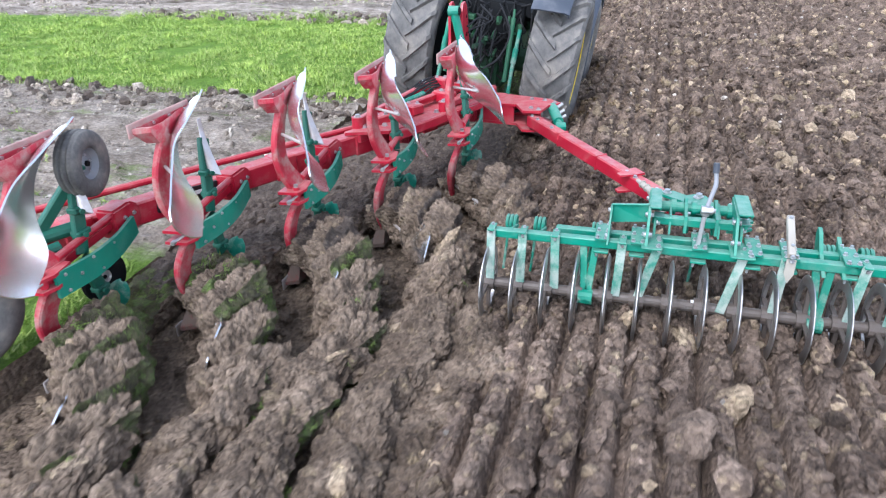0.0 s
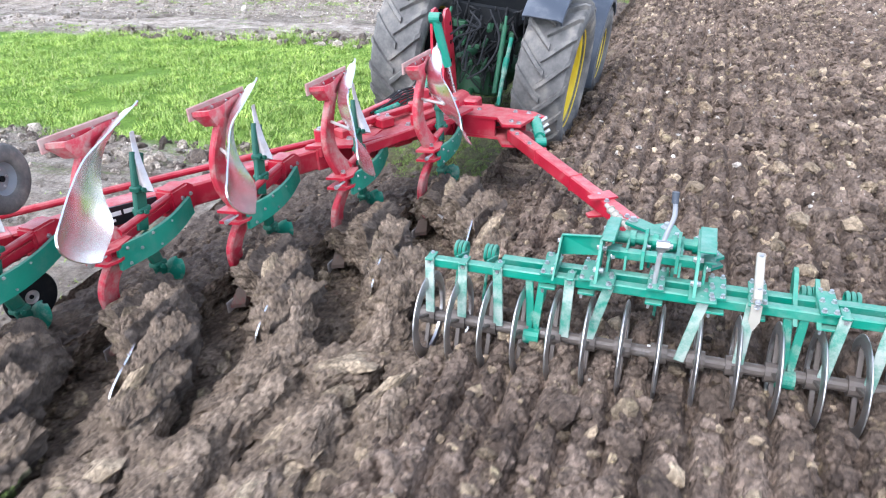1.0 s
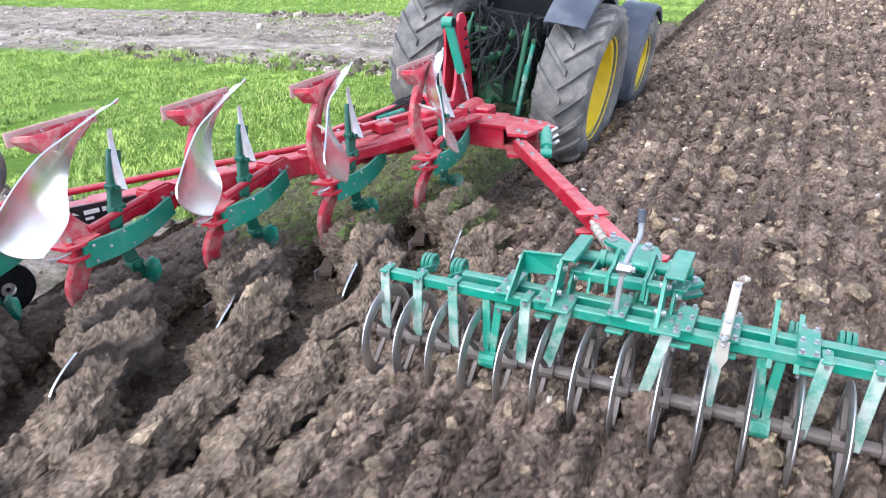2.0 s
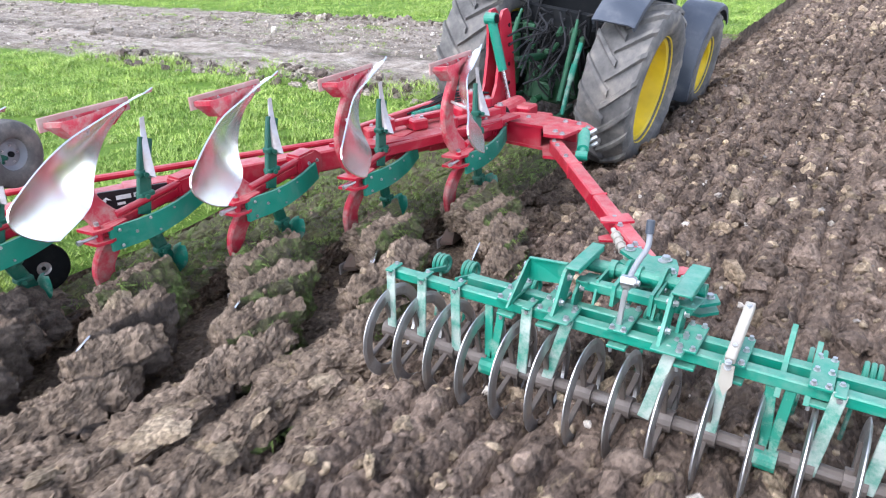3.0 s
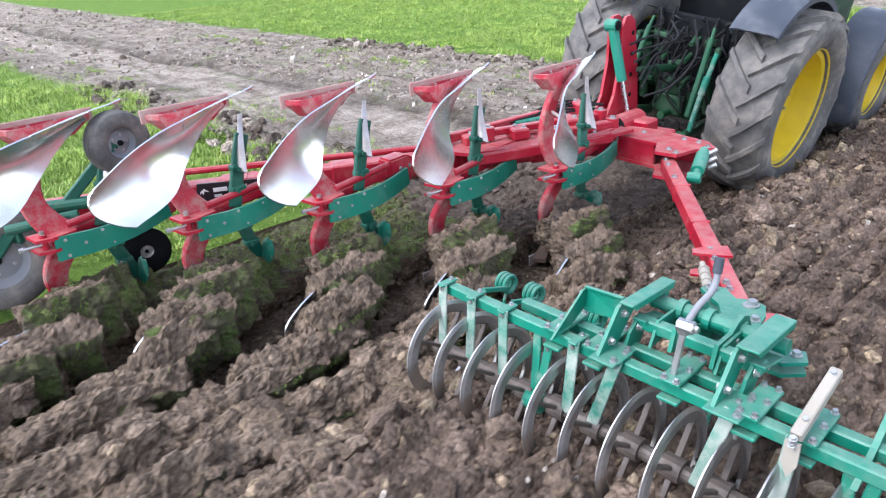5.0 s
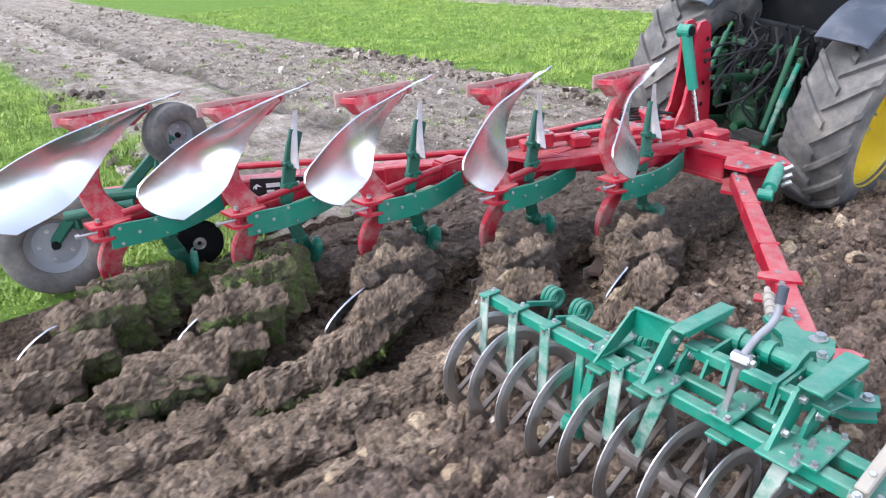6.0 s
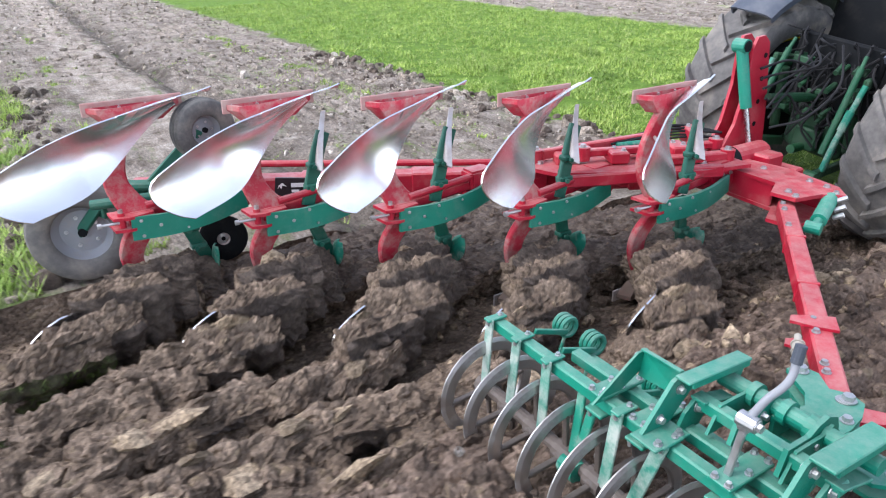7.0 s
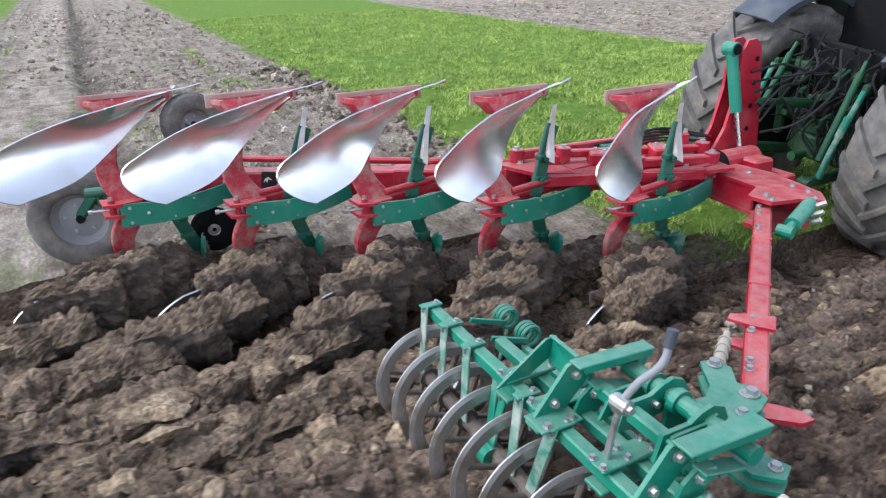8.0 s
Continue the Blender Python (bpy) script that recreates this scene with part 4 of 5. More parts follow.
    for k, off in ((0.745, 0.074), (0.745, -0.074)):
        bm = plate(bmesh.new(), [(-0.17, -0.03), (-0.05, -0.06), (0.06, -0.07), (0.06, 0.07), (-0.05, 0.06), (-0.16, 0.03)], 0.016, Matrix.Translation(a.lerp(b, k)) @ q.to_4x4() @ pose(-0.02, 0, off) @ pose(0, 0, 0, 0, 0, 180))
        part("arm_bracket", bm, M_RED, arm)
    bm = plate(bmesh.new(), [(-0.05, -0.10), (0.05, -0.10), (0.06, 0.05), (0.045, 0.20), (0.0, 0.25), (-0.045, 0.21), (-0.06, 0.1)], 0.022, Matrix.Translation((0.415, 5.985, 0.555)) @ pose(0, 0, 0, 0, 0, -49))
    part("tongue", bm, M_RED, arm)
    bolts(arm, [a.lerp(b, k) + q @ Vector((0.03, 0, 0.067)) for k in (0.03, 0.08, 0.2, 0.73, 0.78, 0.9, 0.93)], (0, 0, 1), 0.017, 0.02)
    mp = Matrix.Translation(a.lerp(b, 0.315)) @ q.to_4x4()
    part("decal", box(bmesh.new(), mp @ Vector((-0.0575, 0, 0.005)), (0.003, 0.11, 0.075), q, 0), M_WHITE, arm, "small white label")
    bm = bmesh.new()
    for k in range(4):
        box(bm, mp @ Vector((-0.0595, -0.036 + 0.024 * k, 0.005)), (0.003, 0.015, 0.04), q, 0)
    part("print", bm, M_BLACK, arm)
    # hoses along frame and tower
    rng = random.Random(5)
    for k in range(7):
        p0 = Vector((-2.05 + 0.03 * k, 8.7, 1.45 - 0.08 * k))
        p1 = Vector((-2.15 + 0.05 * k, 9.55, 1.45 + rng.uniform(-0.2, 0.15)))
        m1 = p0.lerp(p1, 0.35) + Vector((rng.uniform(-0.05, 0.15), 0, rng.uniform(-0.25, 0.12)))
        m2 = p0.lerp(p1, 0.7) + Vector((rng.uniform(-0.1, 0.2), 0, rng.uniform(-0.3, 0.05)))
        part("hose", sweep(bmesh.new(), smooth_line([p0, m1, m2, p1], 6), circle(0.011, 6)), M_HOSE, plough, "", True)
    for k in range(2):
        pts = [(-2.1, 8.3, H0 + 0.28), (-2.25 - 0.03 * k, 7.9, H0 + 0.30 + 0.02 * k), (-2.35 - 0.04 * k, 7.5, H0 + 0.24 + 0.02 * k), (-2.6, 7.1 - 0.1 * k, H0 + 0.22)]
        part("hose", sweep(bmesh.new(), smooth_line(pts, 6), circle(0.010, 6)), M_HOSE, plough, "", True)
    for k in range(3):
        pts = [(-1.85, 8.2 + 0.05 * k, H0 + 0.02), (-1.55, 8.14, H0 - 0.03 + 0.02 * k), (-1.2, 8.22, H0 + 0.05), (-0.95, 8.25 + 0.02 * k, H0 + 0.08)]
        part("hose", sweep(bmesh.new(), smooth_line(pts, 5), circle(0.013, 6)), M_HOSE, plough, "", True)
    # depth wheels at the rear: one on the land, one swung up, and the stand between
    bm = bmesh.new()
    bar(bm, r + Vector((0.0, 0.25, 0.0)), (-4.02, 3.55, 0.62), 0.10, 0.12, 0.012)
    bar(bm, (-4.02, 3.55, 0.66), (-4.16, 3.38, 0.42), 0.06, 0.08, 0.01)
    bar(bm, (-3.95, 3.75, 0.62), (-3.72, 4.33, 1.22), 0.06, 0.08, 0.01)
    rod(bm, (-4.0, 3.7, 0.80), (-3.75, 4.15, 0.80), 0.05, 12)
    rod(bm, (-3.9, 3.5, 0.72), (-3.7, 3.95, 0.76), 0.04, 12)
    part("wheel_bracket", bm, M_STEMGREEN, plough, "dark green wheel bracket")


def small_wheel(name, c, yaw, label, q=1.0, rim_mat=None, tyre_mat=None):
    """An implement wheel whose axle runs along x of its own space."""
    hub = new(name)
    bm = lathe(bmesh.new(), [(0.22 * q, -0.10), (0.25 * q, -0.125), (0.32, -0.135), (0.375, -0.118), (0.392, -0.105), (0.385, -0.09), (0.40, -0.075), (0.40, -0.05), (0.388, -0.04), (0.388, -0.03), (0.405, -0.02), (0.405, 0.02), (0.388, 0.03), (0.388, 0.04), (0.40, 0.05), (0.40, 0.075), (0.385, 0.09), (0.392, 0.105), (0.375, 0.118), (0.32, 0.135), (0.25 * q, 0.125), (0.22 * q, 0.10)], 40)
    me = bpy.data.meshes.new(name)
    bmesh.ops.recalc_face_normals(bm, faces=bm.faces[:])
    bm.to_mesh(me)
    bm.free()
    me.materials.append(tyre_mat or M_RUBBER)
    me.shade_smooth()
    scene.collection.objects.unlink(hub)
    hub = new(name, me)
    hub.parent = plough
    hub["label"] = label
    bm = lathe(bmesh.new(), [(q * a, b) for a, b in ((0.235, -0.10), (0.245, 0.09), (0.225, 0.10), (0.20, 0.05), (0.17, 0.02), (0.10, 0.035), (0.06, 0.045), (0.005, 0.045), (0.005, -0.06), (0.2, -0.06))], 32)
    rim = part("rim", bm, rim_mat or M_GREYRIM, hub, "dusty steel rim", True)
    bolts(rim, [(0.035, 0.12 * q * math.cos(1.2566 * k), 0.12 * q * math.sin(1.2566 * k)) for k in range(5)], (1, 0, 0), 0.012, 0.016)
    bm = rod(bmesh.new(), (0.04, 0, 0), (0.075, 0, 0), 0.035, 12)
    part("hub", bm, M_DARK, hub)
    hub.matrix_basis = pose(*c, 0, 0, yaw)
    return hub


build_plough()
land_wheel = small_wheel("depth_wheel", (-4.16, 3.42, 0.45), -12, "muddy depth wheel rolling on the land")
spare_wheel = small_wheel("transport_wheel", (-3.73, 4.36, 1.21), 12, "black implement wheel swung up in the air", 0.85, M_GREYRIM)
low_wheel = small_wheel("disc_coulter", (-3.90, 4.42, 0.23), -8, "thin black disc coulter with a bright hub", 0.5, M_SHARE, M_DARK)
spare_wheel.scale = (0.60, 0.60, 0.60)
low_wheel.scale = (0.2, 0.5, 0.5)

# ---- the packer ----
packer = thing("furrow_packer", "green furrow packer with bright steel rings", "packer")


def build_packer():
    x0, x1 = -0.95, 2.68
    bar_y, bar_z = 5.10, 0.645
    part("rear_bar", bar(bmesh.new(), (x0, bar_y, bar_z), (x1, bar_y, bar_z), 0.064, 0.064, 0.008), M_GREEN, packer)
    part("front_bar", bar(bmesh.new(), (-0.48, 5.24, bar_z), (2.5, 5.24, bar_z), 0.06, 0.06, 0.008), M_GREEN, packer)
    # scrapers
    for x, lean, long_ in ((-0.92, 0, 0.4), (-0.69, 1, 0.4), (-0.46, -2, 0.42), (0.0, 2, 0.42), (0.24, 14, 0.46), (0.78, 12, 0.45), (1.03, 3, 0.46), (1.50, 6, 0.46), (1.72, 4, 0.46), (1.95, 2, 0.45), (2.2, 1, 0.45), (2.42, -3, 0.45)):
        bm = bmesh.new()
        top = Vector((x, bar_y - 0.055, bar_z + 0.05))
        low = top + Vector((-math.tan(radians(lean)) * long_, -0.03, -long_))
        bar(bm, top, low, 0.062, 0.014, 0.004, up=(0, 1, 0))
        ob = part("scraper", bm, M_SCRAPER, packer, "green flat scraper scoured bare below")
        part("clamp", box(bmesh.new(), (x, bar_y - 0.02, bar_z + 0.045), (0.05, 0.12, 0.014), bev=0.004), M_GREEN, ob)
        bolts(ob, [(x, bar_y - 0.062, bar_z + 0.02)], (0, -1, 0), 0.013, 0.014)
        bolts(ob, [(x, bar_y + 0.01, bar_z + 0.054)], (0, 0, 1), 0.011, 0.014)
    for x in (-0.22, 1.27):                    # bearing hangers
        bm = bmesh.new()
        for dx in (-0.045, 0.045):
            bar(bm, (x + dx, bar_y, bar_z), (x + dx * 0.3, 5.03, 0.27), 0.018, 0.05, 0.004, up=(1, 0, 0))
        rod(bm, (x - 0.05, 5.02, 0.24), (x + 0.05, 5.02, 0.24), 0.055, 12)
        part("bearing_hanger", bm, M_GREENWORN, packer)
    # coil springs of the following tines
    for x in (-0.86, -0.64, -0.2, 0.55, 1.38, 1.62, 2.1):
        bm = bmesh.new()
        for dx in (-0.03, 0.0, 0.03):
            lathe(bm, [(0.055 + 0.013 * math.cos(a), dx + 0.013 * math.sin(a)) for a in np.arange(0, 6.28, 1.05)], 16, Matrix.Translation((x, 5.52, 0.53)))
        bar(bm, (x + 0.05, 5.49, 0.52), (x + 0.05, 5.26, 0.60), 0.02, 0.03, 0.004)
        part("spring_coil", bm, M_GREEN, packer, "green coil of a spring tine", True)
        part("tine", rod(bmesh.new(), (x - 0.03, 5.57, 0.51), (x - 0.06, 5.50, 0.12), 0.011, 8), M_GREENWORN, packer)
    part("spring_rail", bar(bmesh.new(), (-0.60, 5.47, 0.475), (2.2, 5.47, 0.475), 0.035, 0.05, 0.005), M_GREEN, packer)
    # turning frame above the bars
    bm = bmesh.new()
    rod(bm, (0.16, 5.48, 0.80), (0.82, 5.48, 0.80), 0.038, 16)
    part("front_tube", bm, M_GREEN, packer, "", False)
    part("rear_tube", bar(bmesh.new(), (0.18, 5.29, 0.78), (0.80, 5.29, 0.78), 0.06, 0.06, 0.008), M_GREEN, packer)
    flat = Matrix(((0, 0, 1, 0), (1, 0, 0, 0), (0, 1, 0, 0), (0, 0, 0, 1)))
    # side brackets: a web that leans forward, a long folded flange on top and a foot on the rear tube
    for x, wide in ((0.155, 0.075), (0.715, 0.095)):
        bm = bmesh.new()
        plate(bm, [(5.00, 0.685), (5.15, 0.685), (5.24, 0.78), (5.30, 0.835), (5.50, 0.80), (5.55, 0.84), (5.55, 0.885), (5.20, 0.905), (5.16, 0.89)], 0.018, Matrix.Translation((x, 0, 0)) @ flat)
        bar(bm, (x + wide / 2, 5.17, 0.912), (x + wide / 2, 5.56, 0.893), wide, 0.014, 0.004)
        bar(bm, (x + wide - 0.006, 5.20, 0.895), (x + wide - 0.006, 5.55, 0.878), 0.012, 0.03, 0.003)
        bar(bm, (x + 0.03, 5.54, 0.885), (x + 0.03, 5.50, 0.79), 0.05, 0.05, 0.006, up=(0, 1, 0))
        box(bm, (x + wide / 2, 5.08, 0.690), (wide + 0.06, 0.20, 0.014), bev=0.004)
        ob = part("side_bracket", bm, M_GREEN, packer, "green folded bracket with a flanged top")
        spots = ((5.20, 0.845), (5.50, 0.84), (5.10, 0.74))
        bolts(ob, [(x + 0.012, y, z) for y, z in spots], (1, 0, 0), 0.017, 0.022)
        bolts(ob, [(x - 0.012, y, z) for y, z in spots], (-1, 0, 0), 0.017, 0.016)
        bolts(ob, [(x + wide + 0.005, y, 0.698) for y in (5.02, 5.14)], (0, 0, 1), 0.014, 0.02)
        bm = bmesh.new()
        plate(bm, [(5.16, 0.66), (5.30, 0.66), (5.34, 0.73), (5.45, 0.735), (5.44, 0.75), (5.26, 0.80), (5.20, 0.75)], 0.016, Matrix.Translation((x + 0.045, 0, 0)) @ flat)
        bar(bm, (x + 0.07, 5.24, 0.812), (x + 0.07, 5.44, 0.762), 0.07, 0.012, 0.003)
        foot = part("tube_foot", bm, M_GREEN, packer)
        bolts(foot, [(x + 0.058, 5.27, 0.76), (x + 0.058, 5.36, 0.75)], (1, 0, 0), 0.019, 0.024)
    for x in (0.30, 0.62):                               # stops under the tubes
        part("tube_stop", plate(bmesh.new(), [(5.22, 0.70), (5.50, 0.72), (5.55, 0.80), (5.50, 0.845), (5.44, 0.82), (5.28, 0.82)], 0.014, Matrix.Translation((x, 0, 0)) @ flat), M_GREEN, packer)
    # waved pivot plates that hold the front tube
    for x in (0.40, 0.60):
        line = [(5.22, 0.72), (5.32, 0.70), (5.42, 0.73), (5.52, 0.74), (5.58, 0.79), (5.55, 0.85), (5.49, 0.875), (5.43, 0.86), (5.38, 0.83), (5.32, 0.83), (5.25, 0.83)]
        ob = part("pivot_plate", plate(bmesh.new(), line, 0.020, Matrix.Translation((x, 0, 0)) @ flat), M_GREEN, packer, "green waved pivot plate")
        bolts(ob, [(x + 0.012, y, z) for y, z in ((5.28, 0.78), (5.40, 0.79), (5.52, 0.80))], (1, 0, 0), 0.015, 0.024)
    for x in (0.30, 0.44, 0.55, 0.68):
        part("collar", rod(bmesh.new(), (x, 5.48, 0.80), (x + 0.035, 5.48, 0.80), 0.054, 16), M_GREEN, packer)
    # guard: a gusset on the bar and the sheet that hangs from it to the bracket
    bm = bmesh.new()
    plate(bm, [(4.99, 0.685), (5.12, 0.685), (5.31, 0.79), (5.30, 0.86), (5.24, 0.86)], 0.012, Matrix.Translation((-0.10, 0, 0)) @ flat)
    q = [Vector((-0.10, 5.275, 0.862)), Vector((0.15, 5.225, 0.905)), Vector((0.15, 5.235, 0.775)), Vector((-0.10, 5.26, 0.735))]
    off = Vector((0, 0.012, 0.002))
    lo_, hi_ = [bm.verts.new(p) for p in q], [bm.verts.new(p + off) for p in q]
    bm.faces.new(lo_)
    bm.faces.new(hi_[::-1])
    for k in range(4):
        bm.faces.new((lo_[k], lo_[(k + 1) % 4], hi_[(k + 1) % 4], hi_[k]))
    bar(bm, (-0.10, 5.27, 0.868), (0.15, 5.22, 0.911), 0.022, 0.012, 0.003)
    guard = part("guard_plate", bm, M_GREEN, packer, "sloping green guard sheet")
    bolts(guard, [(-0.110, 5.26, 0.83), (-0.110, 5.08, 0.715)], (-1, 0, 0), 0.015, 0.016)
    for x in (-0.14, 0.10, 0.50, 0.84, 1.06, 1.42):       # clamps that hold the two bars
        bm = bmesh.new()
        box(bm, (x, 5.17, bar_z + 0.048), (0.10, 0.26, 0.018), bev=0.004)
        box(bm, (x, 5.17, bar_z - 0.050), (0.10, 0.26, 0.018), bev=0.004)
        ob = part("bar_clamp", bm, M_GREEN, packer)
        spots = [(x + dx, y) for dx in (-0.03, 0.03) for y in (5.055, 5.17, 5.285)]
        bolts(ob, [(u, v, bar_z + 0.058) for u, v in spots], (0, 0, 1), 0.012, 0.02)
        bolts(ob, [(u, v, bar_z - 0.060) for u, v in spots[::2]], (0, 0, -1), 0.010, 0.03)
    # catch lever
    bm = bar(bmesh.new(), (0.485, 5.10, 0.66), (0.505, 5.13, 0.95), 0.030, 0.014, 0.004, up=(0, 1, 0))
    rod(bm, (0.475, 5.128, 0.945), (0.545, 5.132, 0.945), 0.030, 12)
    box(bm, (0.505, 5.13, 0.935), (0.050, 0.05, 0.06), bev=0.008)
    lever = part("catch", bm, M_ZINC, packer, "galvanised catch")
    bolts(lever, [(0.548, 5.13, 0.945)], (1, 0, 0), 0.018, 0.02)
    line = smooth_line([(0.51, 5.135, 0.96), (0.53, 5.18, 1.03), (0.55, 5.235, 1.075), (0.552, 5.27, 1.11), (0.545, 5.29, 1.16), (0.543, 5.30, 1.20)], 5)
    part("lever_handle", sweep(bmesh.new(), line, circle(0.015, 10)), M_GREYRIM, lever, "bent grey lever", True)
    part("grip", rod(bmesh.new(), (0.545, 5.288, 1.15), (0.542, 5.303, 1.215), 0.021, 12), M_FENDER, lever)
    # hitch: hooked plates around the vertical pin of the arm
    hook = [(0.40, 5.50), (0.61, 5.50), (0.62, 5.66), (0.60, 5.78), (0.56, 5.87), (0.49, 5.89), (0.42, 5.85), (0.33, 5.92), (0.25, 5.91), (0.23, 5.84), (0.30, 5.79), (0.38, 5.74), (0.43, 5.66), (0.42, 5.58)]
    hitch = part("hitch_plate", plate(bmesh.new(), hook, 0.020, pose(0, 0, 0.735)), M_GREEN, packer, "green hooked hitch plate")
    part("hitch_plate", plate(bmesh.new(), hook, 0.020, pose(0, 0, 0.66)), M_GREEN, packer, "green hooked hitch plate")
    for z in (0.69, 0.63):
        part("stop_plate", plate(bmesh.new(), [(0.70, 5.50), (0.80, 5.50), (0.88, 5.58), (0.84, 5.66), (0.73, 5.62)], 0.018, pose(0, 0, z)), M_GREEN, packer)
    for x in (0.43, 0.60):
        part("cheek", plate(bmesh.new(), [(5.44, 0.62), (5.58, 0.64), (5.62, 0.73), (5.54, 0.80), (5.44, 0.78)], 0.018, Matrix.Translation((x, 0, 0)) @ flat), M_GREEN, packer)
    part("hitch_pin", rod(bmesh.new(), (0.50, 5.82, 0.60), (0.50, 5.82, 0.75), 0.034, 14), M_ZINC, packer)
    bolts(hitch, [(x, y, 0.748 if x < 0.7 else 0.703) for x, y in ((0.47, 5.56), (0.56, 5.56), (0.58, 5.70), (0.82, 5.60))], (0, 0, 1), 0.020, 0.022)
    bolts(hitch, [(0.51, 5.83, 0.752)], (0, 0, 1), 0.026, 0.026)
    bolts(hitch, [(0.28, 5.87, 0.75)], (0, 0, 1), 0.024, 0.026)
    bm = rod(bmesh.new(), (0.05, 6.22, 0.69), (0.27, 5.90, 0.65), 0.017, 10)
    rod(bm, (0.09, 6.16, 0.683), (0.20, 6.00, 0.663), 0.026, 12)
    for k in (0.18, 0.34, 0.50, 0.66):
        p = Vector((0.05, 6.22, 0.69)).lerp(Vector((0.27, 5.90, 0.65)), k)
        rod(bm, p, p + Vector((0.006, -0.0085, -0.001)), 0.034, 12)
    rod(bm, (0.27, 5.90, 0.58), (0.27, 5.90, 0.70), 0.035, 14)
    part("damper", bm, M_PALE, packer, "pale spring damper beside the arm")
    # pale beam and stand at the middle of the bars
    bm = bar(bmesh.new(), (1.045, 5.00, 0.735), (1.055, 5.33, 0.865), 0.046, 0.05, 0.006)
    leg = part("parking_leg", bm, M_PALE, packer, "pale parking leg, folded up")
    bm = plate(bmesh.new(), [(-0.028, 0.0), (0.028, 0.0), (0.03, -0.10), (0.0, -0.17), (-0.03, -0.10)], 0.014, Matrix.Translation((1.045, 4.985, 0.72)) @ pose(0, 0, 0, 90, 0, 0))
    part("leg_foot", bm, M_PALE, leg)
    bolts(leg, [(1.045, 4.972, 0.745), (1.045, 4.972, 0.715), (1.05, 5.06, 0.783), (1.053, 5.29, 0.877)], (0, -0.4, 0.9), 0.012, 0.014)
    bm = bmesh.new()
    plate(bm, [(5.02, 0.60), (5.32, 0.60), (5.40, 0.74), (5.38, 0.79), (5.33, 0.78), (5.20, 0.68)], 0.024, Matrix.Translation((1.26, 0, 0)) @ flat)
    plate(bm, [(5.02, 0.60), (5.28, 0.60), (5.36, 0.74), (5.20, 0.68)], 0.024, Matrix.Translation((1.38, 0, 0)) @ flat)
    part("stand_bracket", bm, M_GREEN, packer)
    # axle with its rings
    bm = rod(bmesh.new(), (-1.79, 0, 0), (1.79, 0, 0), 0.038, 12)
    axle = part("axle", bm, M_AXLE, packer, "soil-dulled axle tube")
    axle.matrix_basis = pose(0.86, 5.05, 0.25)
    ring_me = None
    for x in RING_X:
        if ring_me is None:
            bm = lathe(bmesh.new(), [(0.305, 0.003), (0.283, 0.011), (0.240, 0.014), (0.229, 0.010), (0.229, -0.010), (0.240, -0.014), (0.283, -0.011), (0.305, -0.003)], 48)
            n_ring = len(bm.faces)
            for k in range(4):
                a = math.pi / 2 * k
                d = Vector((0, math.cos(a), math.sin(a)))
                bar(bm, d * 0.04, d * 0.243, 0.02, 0.03, 0.003, up=(1, 0, 0))
            rod(bm, (-0.05, 0, 0), (0.05, 0, 0), 0.06, 14)
            bm.faces.ensure_lookup_table()
            for face in bm.faces[n_ring:]:
                face.material_index = 1
            ring = part("ring", bm, [M_RING, M_AXLE], axle, "steel packer ring worn bright", False)
            ring_me = ring.data
        else:
            ring = new("ring", ring_me)
            ring.parent = axle
            ring["label"] = "steel packer ring worn bright"
        ring.matrix_basis = pose(x - 0.86, 0, 0, 0, 0, 0)
    bm = box(bmesh.new(), (-0.33, 0, 0.036), (0.07, 0.03, 0.012), bev=0)
    part("tag", bm, M_WHITE, axle, "white tag on the axle")
    return axle


packer_axle = build_packer()

# ---- the tractor ----
tractor = thing("tractor", "large green tractor with dusty tyres and yellow rims", "tractor", pose(-2.27, 10.25, -0.15, 0, 8, 0))


